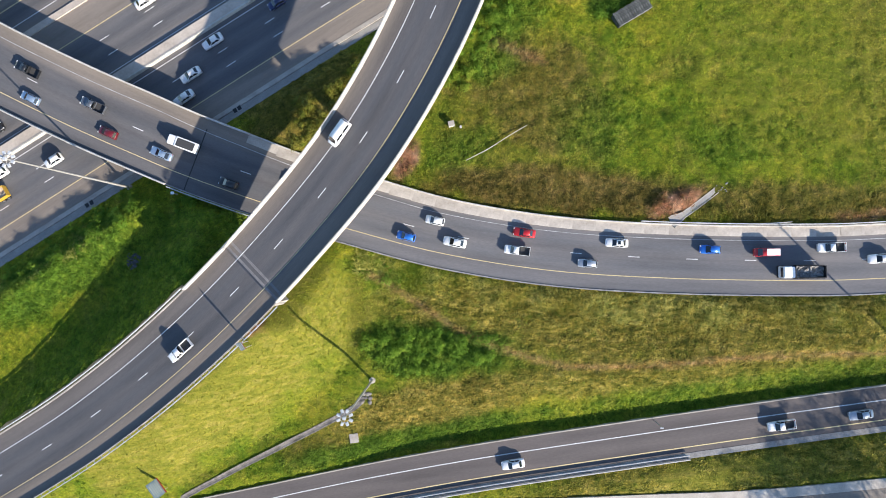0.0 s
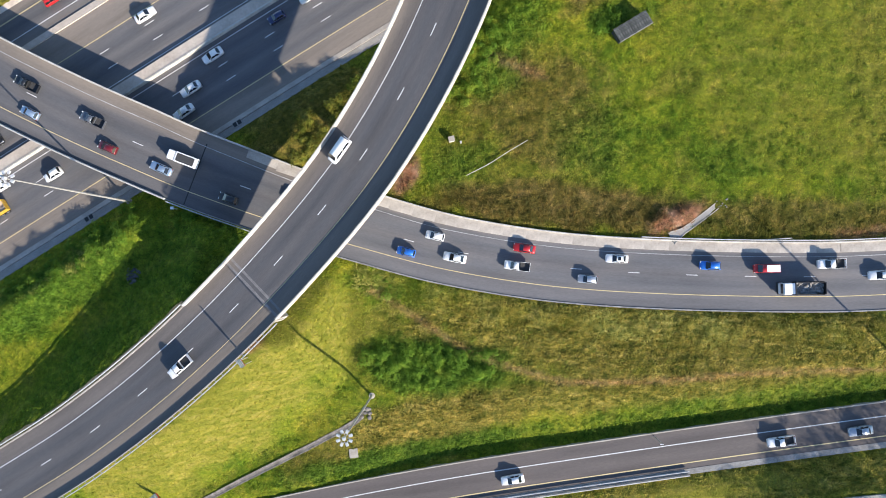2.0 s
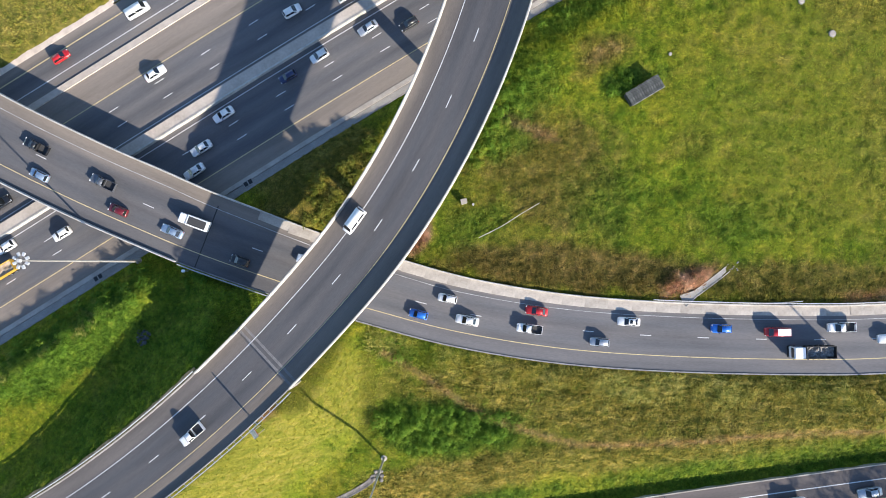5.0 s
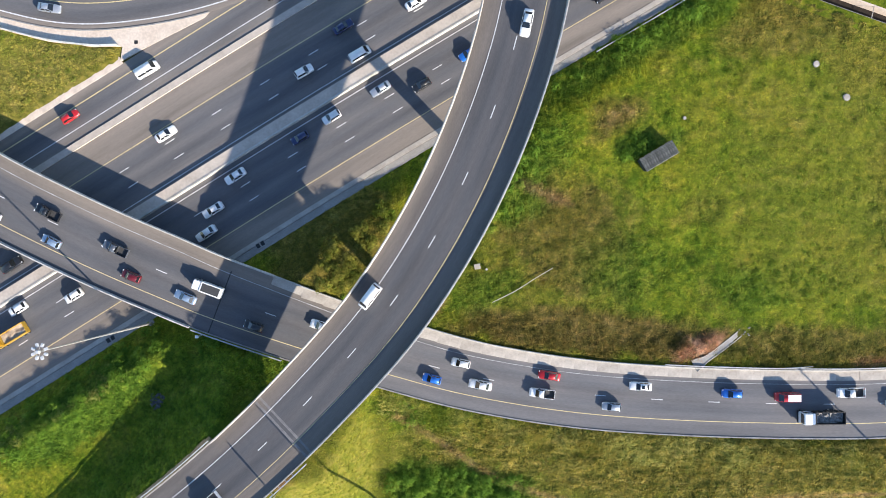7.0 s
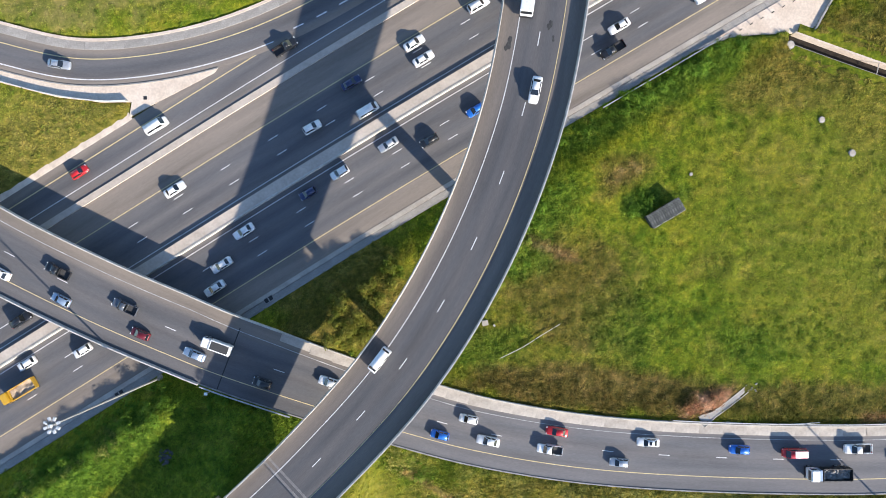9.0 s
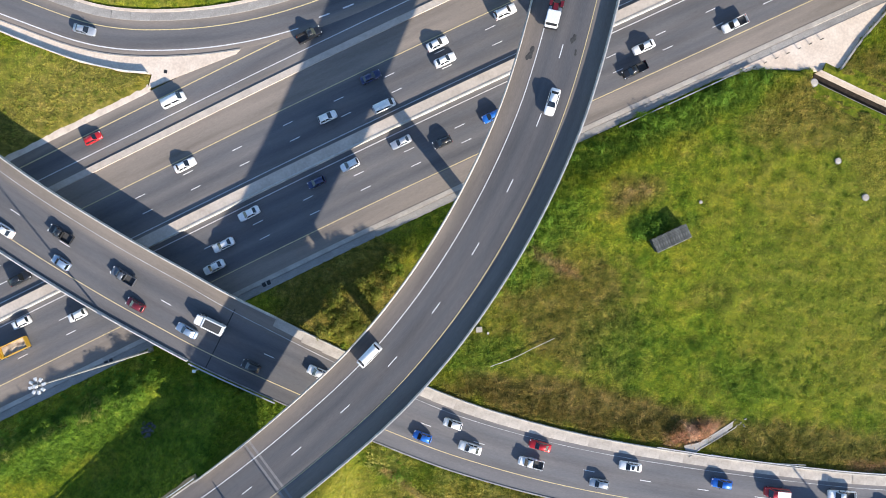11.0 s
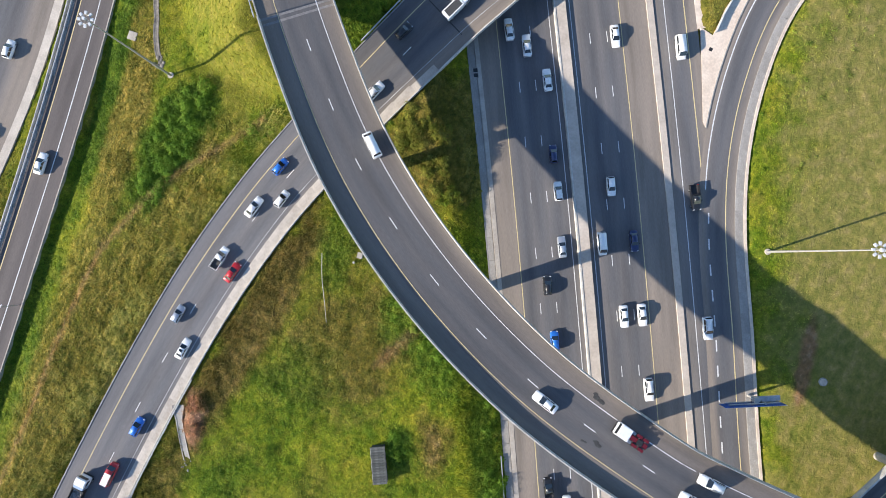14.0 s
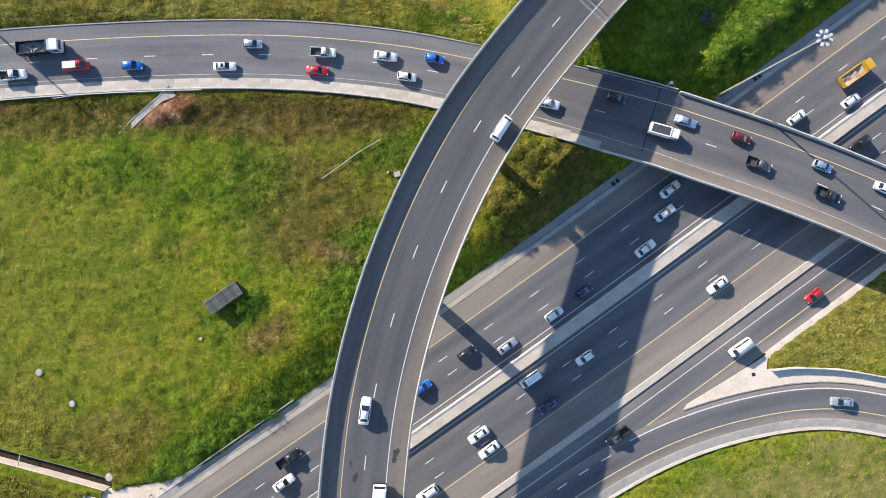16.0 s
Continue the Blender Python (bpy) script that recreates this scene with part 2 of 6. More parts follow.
# the middle ramp follows its yellow line, from the far west over the highway to the east
MID = Line([(-190, 86, 8.8), (-140, 60, 8.8), (-119.4, 48.6, 8.7), (-102.9, 39.3, 8.3), (-84.3, 30.0, 7.4), (-68.6, 23.0, 6.4), (-56.7, 18.1, 5.5), (-37.6, 11.5, 4.0),
            (-22.1, 6.9, 3.5), (-3.3, 2.05, 3.2), (19.2, -1.5, 3.0), (43.2, -3.1, 3.0), (70, -3.6, 3.0), (89.5, -3.1, 3.0), (128, -0.5, 3.0), (198, 9, 3.0)])
BOTTOM = Line([(-160, -86, 0.5), (-89.6, -62.7, 0.5), (-40.1, -51.0, 0.5), (-3.4, -43.5, 0.5), (37.4, -36.9, 0.5), (77.6, -30.9, 0.5), (127.6, -23.9, 0.5), (220, -12, 0.5)])
BOTTOM2 = Line([(-170, -104, 0.3), (-95, -80, 0.3), (-40, -67.5, 0.3), (-4, -60.7, 0.3), (33, -58.2, 0.3), (62, -56.7, 0.3), (92, -53.7, 0.3), (140, -48, 0.3), (220, -37, 0.3)])
LOOP = Line([(-190, 128.5, 0.02), (-160, 110.5, 0.02), (-130.8, 97.6, 0.02), (-109.5, 91.2, 0.02), (-92.4, 87.6, 0.02), (-75.4, 88.5, 0.02), (-58.4, 92.5, 0.02), (-41.5, 99.7, 0.02), (-21.3, 111.3, 0.02), (-0.5, 122.9, 0.02), (20, 135, 0.02), (41, 147.4, 0.02), (62, 160, 0.02), (84, 173, 0.02), (120, 195, 0.02)])


def mid_white(s):
    """Offset of the middle ramp's white line from its yellow one."""
    return float(np.interp(s, [MID_AT(-100), MID_AT(-68), MID_AT(-50), MID_AT(-25), MID_AT(-8)], [10.4, 10.6, 10.0, 8.8, 8.35]))


def MID_AT(x):
    return float(np.interp(x, MID.p[:, 0], MID.s))


def mid_north(s):
    """Offset of the middle ramp's northern outer edge."""
    return float(np.interp(s, [MID_AT(-100), MID_AT(-70), MID_AT(-50), MID_AT(-30), MID_AT(0), MID_AT(40)], [13.0, 13.3, 13.0, 12.2, 11.6, 11.4]))


# ---- ground ----
def smooth01(t):
    t = min(1.0, max(0.0, t))
    return t * t * (3 - 2 * t)


def corridor(line, x, y):
    """Length, signed offset to the left and height at the nearest place of a line."""
    s, d, z = line.nearest(x, y)
    n, a = line.side(s), line.at(s)
    return s, (x - a.x) * n.x + (y - a.y) * n.y, z


APRON = ((52.1, 92.1), (57.1, 92.8), (64.5, 93.1), (70.7, 93.7), (74.4, 100.5), (81.5, 111.0)) + tuple(tuple(main(u, 54.35 + main_bend(u)))[:2] for u in (132, 122, 112, 102, 92, 84))
GORE = ((-140.6, 93.6), (-125.6, 87.1), (-109.4, 82.2), (-96.8, 79.0), (-86.6, 77.8), (-79.9, 77.9), (-80.4, 74.6), (-76.6, 76.6), (-61.6, 84.3), (-75, 83.6), (-92, 82.4), (-109, 86), (-125, 92), (-139, 98))


def inside(poly, x, y):
    hit = False
    for (x0, y0), (x1, y1) in zip(poly, poly[1:] + poly[:1]):
        if (y0 > y) != (y1 > y) and x < x0 + (y - y0) * (x1 - x0) / (y1 - y0):
            hit = not hit
    return hit


TRAIL = Line([(-20.0, -2.1, 0), (-11.5, -6.9, 0), (-1.9, -13.2, 0), (5.0, -16.8, 0), (11.2, -18.8, 0), (19.0, -21.0, 0), (27.3, -22.0, 0), (42.8, -21.5, 0), (57.0, -20.2, 0), (74.6, -19.4, 0), (92, -19.0, 0)])


def ground_height(x, y):
    if 40 < x < 95 and 84 < y < 118 and inside(APRON, x, y) or -142 < x < -60 and 73 < y < 99 and inside(GORE, x, y):
        return -0.5
    u, v = x * ME.x + y * ME.y, x * MN.x + y * MN.y
    v -= main_bend(u)
    rough = 0.35 * noise.noise(Vector((x / 22, y / 22, 0))) + 0.26 * noise.noise(Vector((x / 6, y / 6, 3))) + (0.36 if y > 0 or x > 0 else 0.16) * noise.noise(Vector((x / 2.3, y / 2.3, 7)))
    # the field lies above the highway's cutting and falls to the north-east and to the lower road
    h = 3.1 + rough - 2.5 * smooth01((0.5 * x + 0.86 * y - 60) / 40) - 2.2 * smooth01((-22 - y) / 16)
    if v > 100:
        h = 0.35 + rough * 0.6

    h += 2.3 * smooth01(1.5 - math.hypot((x + 32) / 14, (y - 31) / 14))
    h += 1.0 * smooth01(1.4 - math.hypot(((x - 45.2) * 0.93 + (y - 13.0) * 0.37) / 5.5, ((y - 13.0) * 0.93 - (x - 45.2) * 0.37) / 2.1))

    s, d, z = TRAIL.nearest(x, y)
    if d < 12 and 1 < s < TRAIL.length - 1:
        n, a = TRAIL.side(s), TRAIL.at(s)
        o = (x - a.x) * n.x + (y - a.y) * n.y
        h -= 0.45 * smooth01((0.6 - o) / 1.4) * smooth01((12 + o) / 8) * smooth01(s / 8) * smooth01((TRAIL.length - s) / 8)

    def bank(h, z, d, slope):
        """Raise or lower the land towards a road's edge level z, at distance d from that edge."""
        if d <= 0:
            return z
        t = min(1.0, d / (abs(h - z) / slope + 2.5))
        k = 0.3 * smooth01(t) + 0.7 * t
        return z + (h - z) * k

    for line, lo, hi, s0, s1, slope in ((UPPER, -8.0, 8.3, 0, JOINT - 2, 0.75), (MID, -3.4, mid_north, MID_AT(-47), 1e9, 0.5), (BOTTOM, -6.6, 3.4, 0, 1e9, 0.6), (BOTTOM2, -9, 8.3, 0, 1e9, 0.6), (LOOP, -7.6, 4.6, 0, 1e9, 0.5)):
        s, o, z = corridor(line, x, y)
        if abs(o) > 60:
            continue
        top = hi(s) if callable(hi) else hi
        d = max(lo - o, o - top)
        if s < s0 or s > s1:
            d = max(d, 0) + 1.2 * max(s0 - s, s - s1, 0)
        low = -0.45 if d < 0.4 else -0.05
        h = bank(h, z + low - line.bank * min(max(o, lo), top), d, slope)
    if 65 < x < 112 and abs((y - (92.0 - 0.355 * (x - 65.9))) * 0.94) < 2.5:
        return -1.6
    if -125 < x < -40 and 5 < y < 75:
        s, o, z = corridor(MID, x, y)
        if s < MID_AT(-49) and -5 < o < mid_north(s) + 1.5:
            h = min(h, z - 1.7)
    sb, ob, zb = corridor(BOTTOM, x, y)
    if 3.3 < ob < 16 and x > -35:
        h -= 1.7 * smooth01((16 - ob) / 9) * smooth01((x + 35) / 30) * smooth01((ob - 3.2) / 0.8)
    d = max(54.6 - v, v - 106.4)
    if v < 54 and -125 < u < -42:
        h += 1.9 * math.exp(-((v - 46.5) / 4.0) ** 2) * smooth01((u + 125) / 12) * smooth01((-42 - u) / 12)
    if d < 40:
        h = bank(h, -0.45 if d < 0.2 else -0.02, d, 0.4 + 0.5 * smooth01((20 - u) / 30))
    return h


def axis(near0, near1, step, far):
    a = [near0]
    while a[-1] < near1:
        a.append(a[-1] + step)
    out, d = a[:], step
    while out[-1] < far:
        d *= 1.45
        out.append(out[-1] + d)
    d = step
    while out[0] > -far:
        d *= 1.45
        out.insert(0, out[0] - d)
    return out


# what grows where: soft patches of (x, y, half length, half width, turn, strength)
DRY = ((12, 30, 20, 20, 30, 0.42), (-32, 34, 17, 12, 30, 0.8), (17, 36, 13, 14, 20, 0.78), (22, 15.5, 34, 5.5, -5, 1.0), (29, 62.5, 7, 4, 30, 0.6), (46.5, 42, 5, 3.5, 10, 0.35), (40, -5, 62, 3.5, -3, 0.3), (73, 87, 20, 9, 30, 0.7), (70, 13, 26, 4.5, 0, 0.8),
       (-4, -31, 18, 5, 12, 0.7), (36, -19, 58, 5, 4, 0.2), (-28, -38, 12, 4, 28, 0.6), (-26, 41, 7, 7, 40, 0.5))
LAWN = ((-106, 71, 26, 12, 30, 0.3), (-60, 142, 75, 34, 20, 1.0), (-100, 122, 42, 26, 0, 1.0), (20, 165, 60, 22, 30, 1.0))
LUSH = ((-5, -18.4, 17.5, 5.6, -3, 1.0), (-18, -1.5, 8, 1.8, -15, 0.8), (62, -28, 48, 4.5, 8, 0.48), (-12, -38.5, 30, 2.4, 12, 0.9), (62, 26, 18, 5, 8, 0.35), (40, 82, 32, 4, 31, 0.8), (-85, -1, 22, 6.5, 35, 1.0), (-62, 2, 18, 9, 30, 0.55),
        (-60, -5, 40, 8, 38, 0.6), (8, 45, 6, 5, 0, 0.7), (10, 57, 8, 10, 60, 0.6), (0, 24, 8, 4, 30, 0.5), (31.5, 55.5, 5, 3, 31, 0.9), (40, 56.5, 4, 2, 31, 0.6), (30, 30, 10, 8, 0, 0.4), (10, 51, 4.5, 6, 0, 0.8), (6, 42.5, 3.5, 4, 0, 0.8))
MOWN = ((56, -44.8, 17, 3.0, 8, 0.75), (-104, 70, 26, 11, 30, 0.3), (82, 52, 34, 30, 0, 0.4), (-52, -25, 36, 14, 38, 1.0), (-28, -13, 12, 8, 40, 0.8))
BARE = ((45.8, 12.6, 6.2, 2.5, 26, 1.0), (-11.5, 22.6, 2.4, 4.5, -20, 1.0), (88, 10.2, 8, 1.2, 5, 0.7), (-40.7, -13.0, 2.2, 1.1, 40, 0.8), (12.5, 45.6, 6.5, 1.2, -23, 0.5), (-22.5, 128.0, 12, 1.7, 15.5, 0.8), (29, 62, 4, 2, 30, 0.35))


STRAW = ((62, -44, 50, 6, 8, 0.75), (40, -13, 60, 9, -2, 0.85), (30, -24.5, 52, 4, 6, 0.8), (-6, -30, 22, 5, 12, 0.9), (86, 80, 14, 14, 40, 0.6), (60, 84, 12, 5, 30, 0.6), (96, 40, 12, 30, 0, 0.35), (-30, 44, 7, 5, 30, 0.6), (-90, 70, 22, 9, 30, 0.85), (-100, 66, 25, 12, 30, 0.85))


def patch(rows, x, y):
    """How strongly a kind of cover holds at a place, with ragged borders."""
    best = 0.0
    for cx, cy, a, b, turn, k in rows:
        dx, dy = x - cx, y - cy
        if abs(dx) + abs(dy) > 2.4 * (a + b):
            continue
        c, s = math.cos(radians(turn)), math.sin(radians(turn))
        r = math.hypot((dx * c + dy * s) / a, (dy * c - dx * s) / b)
        r += 0.35 * noise.noise(Vector((x / 5.5, y / 5.5, cx))) + 0.2 * noise.noise(Vector((x / 1.7, y / 1.7, cy)))
        best = max(best, k * smooth01((1.25 - r) / 0.55))
    return best


LAND = {}


def land(name, x, y):
    """Height of the land, or what grows there, at arrays of places."""
    gx, gy, g = LAND["x"], LAND["y"], LAND[name]
    i = np.clip(np.searchsorted(gx, x) - 1, 0, len(gx) - 2)
    j = np.clip(np.searchsorted(gy, y) - 1, 0, len(gy) - 2)
    a, b = (x - gx[i]) / (gx[i + 1] - gx[i]), (y - gy[j]) / (gy[j + 1] - gy[j])
    return g[j, i] * (1 - a) * (1 - b) + g[j, i + 1] * a * (1 - b) + g[j + 1, i] * (1 - a) * b + g[j + 1, i + 1] * a * b


def build_ground(material):
    xs, ys = axis(-130, 112, 1.0, 2600), axis(-72, 160, 1.0, 2600)
    verts = [(x, y, ground_height(x, y)) for y in ys for x in xs]
    w = len(xs)
    faces = [(j * w + i, j * w + i + 1, (j + 1) * w + i + 1, (j + 1) * w + i) for j in range(len(ys) - 1) for i in range(w - 1)]
    me = bpy.data.meshes.new("ground")
    me.from_pydata(verts, [], faces)
    LAND["x"], LAND["y"] = np.array(xs), np.array(ys)
    LAND["height"] = np.array([v[2] for v in verts]).reshape(len(ys), w)
    me.polygons.foreach_set("use_smooth", [True] * len(me.polygons))
    near = [(x, y, -140 < x < 125 and -80 < y < 170) for x, y, z in verts]
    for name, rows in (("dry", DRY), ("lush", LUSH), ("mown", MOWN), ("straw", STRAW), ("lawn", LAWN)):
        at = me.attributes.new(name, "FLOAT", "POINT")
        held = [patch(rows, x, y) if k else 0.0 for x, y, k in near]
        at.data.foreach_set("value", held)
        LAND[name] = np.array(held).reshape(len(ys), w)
    at = me.attributes.new("bare", "FLOAT", "POINT")
    worn = lambda x, y: 0.55 * smooth01((1.25 - TRAIL.nearest(x, y)[1]) / 1.0) if -20 < x < 95 and -26 < y < 0 else 0.0
    held = [max(patch(BARE, x, y), worn(x, y)) if k else 0.0 for x, y, k in near]
    at.data.foreach_set("value", held)
    LAND["bare"] = np.array(held).reshape(len(ys), w)
    me.materials.append(material)
    return setting(new("ground", me), "grassy verges and banks between the roads", "ground")


BLADE = 1.8


def cover_material(name, blades=False):
    """Grass cover: green, lush, dry, mown and bare earth, mixed by what grows there, each mottled at three scales."""
    m = bpy.data.materials.new(name)
    m.use_nodes = True
    nt = m.node_tree
    n, ln = nt.nodes, nt.links
    bsdf = n["Principled BSDF"]
    bsdf.inputs["Roughness"].default_value, bsdf.inputs["Specular IOR Level"].default_value = 0.95, 0.1
    tc = n.new("ShaderNodeTexCoord")

    def tex(scale, detail=5, rough=0.6):
        t = n.new("ShaderNodeTexNoise")
        t.inputs["Scale"].default_value, t.inputs["Detail"].default_value, t.inputs["Roughness"].default_value = scale, detail, rough
        ln.new(tc.outputs["Object"], t.inputs["Vector"])
        return t.outputs["Fac"]

    def ramp(fac, *stops):
        r = n.new("ShaderNodeValToRGB")
        while len(r.color_ramp.elements) < len(stops):
            r.color_ramp.elements.new(0.5)
        for el, (p, c) in zip(r.color_ramp.elements, stops):
            el.position, el.color = p, (*c, 1)
        ln.new(fac, r.inputs[0])
        return r.outputs[0]

    def mix(fac, a, b, mode="MIX"):
        k = n.new("ShaderNodeMix")
        k.data_type, k.blend_type = "RGBA", mode
        if isinstance(fac, float):
            k.inputs[0].default_value = fac
        else:
            ln.new(fac, k.inputs[0])
        ln.new(a, k.inputs[6])
        ln.new(b, k.inputs[7])
        return k.outputs[2]

    def held(name):
        a = n.new("ShaderNodeAttribute")
        a.attribute_name = name
        return a.outputs["Fac"]

    wide, mid, small = tex(0.085, 3, 0.55), tex(0.42, 4, 0.6), tex(2.2, 4, 0.65)
    clump = tex(0.95, 3, 0.55)

    def combed(stretch, turn):
        turned = n.new("ShaderNodeMapping")
        turned.inputs["Scale"].default_value, turned.inputs["Rotation"].default_value = stretch, (0, 0, radians(-turn))
        ln.new(tc.outputs["Object"], turned.inputs[0])
        t = n.new("ShaderNodeTexNoise")
        t.inputs["Scale"].default_value, t.inputs["Detail"].default_value = 1.0, 5
        t.inputs["Distortion"].default_value, t.inputs["Roughness"].default_value = 0.9, 0.6
        ln.new(turned.outputs[0], t.inputs["Vector"])
        return t.outputs["Fac"]

    swathe = combed((0.24, 0.75, 1), 6)
    col = mix(0.5, ramp(wide, (0.38, (0.070, 0.124, 0.0080)), (0.5, (0.133, 0.164, 0.0120)), (0.62, (0.196, 0.189, 0.0180))), ramp(mid, (0.32, (0.070, 0.110, 0.0080)), (0.5, (0.138, 0.165, 0.0120)), (0.68, (0.227, 0.210, 0.0240))))
    worn = ramp(tex(0.17, 7, 0.62), (0.53, (0, 0, 0)), (0.68, (0.34, 0.34, 0.34)))
    col = mix(worn, col, ramp(mid, (0.3, (0.105, 0.092, 0.022)), (0.7, (0.22, 0.17, 0.055))))
    col = mix(held("dry"), col, ramp(mid, (0.3, (0.062, 0.0536, 0.0112)), (0.5, (0.102, 0.0804, 0.0197)), (0.7, (0.170, 0.1214, 0.0392))))
    col = mix(held("straw"), col, ramp(swathe, (0.34, (0.090, 0.083, 0.0135)), (0.5, (0.156, 0.130, 0.0250)), (0.66, (0.236, 0.190, 0.0520))))
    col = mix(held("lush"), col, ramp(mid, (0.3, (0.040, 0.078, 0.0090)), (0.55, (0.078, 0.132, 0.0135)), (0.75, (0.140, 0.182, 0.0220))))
    col = mix(held("seed"), col, ramp(swathe, (0.34, (0.165, 0.165, 0.034)), (0.5, (0.228, 0.222, 0.055)), (0.66, (0.30, 0.28, 0.088))))
    col = mix(held("mown"), col, ramp(combed((0.16, 0.62, 1), 38), (0.31, (0.118, 0.132, 0.016)), (0.5, (0.180, 0.174, 0.024)), (0.69, (0.254, 0.218, 0.047))))
    col = mix(held("lawn"), col, ramp(mid, (0.3, (0.138, 0.147, 0.034)), (0.5, (0.202, 0.184, 0.050)), (0.7, (0.275, 0.222, 0.084))))
    col = mix(held("bare"), col, ramp(mid, (0.3, (0.155, 0.072, 0.037)), (0.55, (0.25, 0.13, 0.076)), (0.75, (0.33, 0.215, 0.14))))
    col = mix(0.6, col, ramp(swathe, (0.3, (0.74, 0.80, 0.80)), (0.5, (1.0, 1.0, 1.0)), (0.7, (1.28, 1.22, 1.15))), "MULTIPLY")
    col = mix(held("leaf"), col, ramp(mid, (0.3, (0.056, 0.112, 0.012)), (0.5, (0.085, 0.152, 0.016)), (0.7, (0.135, 0.200, 0.026))))
    even = n.new("ShaderNodeMath")
    even.operation, even.use_clamp = "MAXIMUM", True
    ln.new(held("mown"), even.inputs[0])
    ln.new(held("lawn"), even.inputs[1])
    rough_share = n.new("ShaderNodeMapRange")
    rough_share.inputs["To Min"].default_value, rough_share.inputs["To Max"].default_value = 1.0, 0.35
    ln.new(even.outputs[0], rough_share.inputs["Value"])
    col = mix(rough_share.outputs[0], col, ramp(clump, (0.32, (0.62, 0.72, 0.66)), (0.5, (1.0, 1.0, 1.0)), (0.66, (1.34, 1.24, 1.2))), "MULTIPLY")
    dots = ramp(small, (0.3, (0.86, 0.88, 0.86)), (0.5, (1.0, 1.0, 1.0)), (0.7, (1.15, 1.13, 1.1)))
    col = mix(1.0, col, dots, "MULTIPLY")
    if blades:
        gm = n.new("ShaderNodeNewGeometry")
        each = ramp(gm.outputs["Random Per Island"], (0.0, (BLADE * 0.88, BLADE * 0.92, BLADE * 0.88)), (0.6, (BLADE, BLADE, BLADE)), (0.95, (BLADE * 1.1, BLADE * 1.08, BLADE * 1.05)), (1.0, (BLADE * 1.22, BLADE * 1.18, BLADE * 1.18)))
        col = mix(1.0, col, each, "MULTIPLY")
        bsdf.inputs["Roughness"].default_value, bsdf.inputs["Specular IOR Level"].default_value = 0.7, 0.12
        thin = n.new("ShaderNodeBsdfTranslucent")
        ln.new(col, thin.inputs["Color"])
        both = n.new("ShaderNodeMixShader")
        both.inputs[0].default_value = 0.36
        ln.new(bsdf.outputs[0], both.inputs[1])
        ln.new(thin.outputs[0], both.inputs[2])
        ln.new(both.outputs[0], n["Material Output"].inputs["Surface"])
    ln.new(col, bsdf.inputs["Base Color"])
    if not blades:
        b = n.new("ShaderNodeBump")
        b.inputs["Strength"].default_value, b.inputs["Distance"].default_value = 1.0, 0.30
        ln.new(tex(1.1, 8, 0.72), b.inputs["Height"])
        ln.new(b.outputs[0], bsdf.inputs["Normal"])
    return m


ground = build_ground(cover_material("grass_cover"))

# ---- highway ----
MAIN_TAR = tar("highway_asphalt", lanes_of([(56.5, "s"), (61.0, "s"), (61.9, "l"), (63.2, "d"), (65.1, "l"), (66.9, "d"), (68.7, "l"), (70.8, "d"), (73, "l"), (77, "e"), (79.9, "l"), (81.8, "d"), (83.7, "l"), (85.6, "d"), (88.3, "l"), (89.4, "s"), (95, "s"), (98, "e"), (99.6, "l"), (101.2, "d"), (103, "l"), (104.5, "s")]))
highway = setting(part("road_highway", sweep(MAIN, 0, MAIN.length, slab(105.8, 56.8), 8), MAIN_TAR), "grey asphalt highway with worn lanes and brown shoulders", "road")
U0 = MAIN.nearest(main(0, main_bend(0)).x, main(0, main_bend(0)).y)[0]
for v, mat in ((61.4, PAINT_YELLOW), (73.2, PAINT_WHITE), (78.0, PAINT_WHITE), (88.9, PAINT_YELLOW), (98.9, PAINT_WHITE)):
    part("edge_line", stripe(MAIN, U0 - 260, U0 + 300, v, 0.16, step=6), mat, highway)
part("edge_line", stripe(MAIN, U0 - 260, U0 + 2, 103.3, 0.2, step=6), PAINT_YELLOW, highway)
for v, ph in ((65.1, 2.0), (68.7, 2.0), (81.8, 5.0), (85.6, 5.0)):
    dashes(MAIN, U0 - 190, U0 + 210, v, highway, 12.05, 2.4, 0.16, phase=ph)


def wall_profile(base, top, h, o=0.0):
    return [(o + base / 2, -0.05), (o + base / 2, 0.08), (o + top / 2 + 0.08, 0.35), (o + top / 2, h), (o - top / 2, h), (o - top / 2 - 0.08, 0.35), (o - base / 2, 0.08), (o - base / 2, -0.05)]


median = setting(part("median_strip", sweep(MAIN, U0 - 260, U0 + 300, [(77.0, 0.88), (74.7, 0.88), (74.62, -0.3), (77.08, -0.3)], 6), MEDIAN_CONCRETE), "solid pale concrete median along the highway", "median")
part("median_lip", sweep(MAIN, U0 - 260, U0 + 300, [(74.68, 0.98), (74.36, 0.98), (74.26, -0.3), (74.60, -0.3)], 6), PARAPET, median)
divider = setting(part("divider_barrier", sweep(MAIN, U0 - 260, U0 + 300, [(96.45, 0.28), (95.0, 0.28), (94.92, -0.3), (96.53, -0.3)], 6), MEDIAN_CONCRETE), "low pale concrete divider between highway and side lane", "barrier")
verge = setting(part("verge_strip", sweep(MAIN, U0 - 260, U0 + 300, [(57.0, 0.06), (56.0, 0.10), (55.9, -0.35), (57.0, -0.5)], 6), CONCRETE), "pale concrete kerb with a drain channel along the highway shoulder", "kerb")
part("drain_channel", sweep(MAIN, U0 - 260, U0 + 300, [(55.95, -0.12), (54.3, 0.05), (54.2, -0.5), (55.95, -0.5)], 6), GUTTER_GREY, verge)

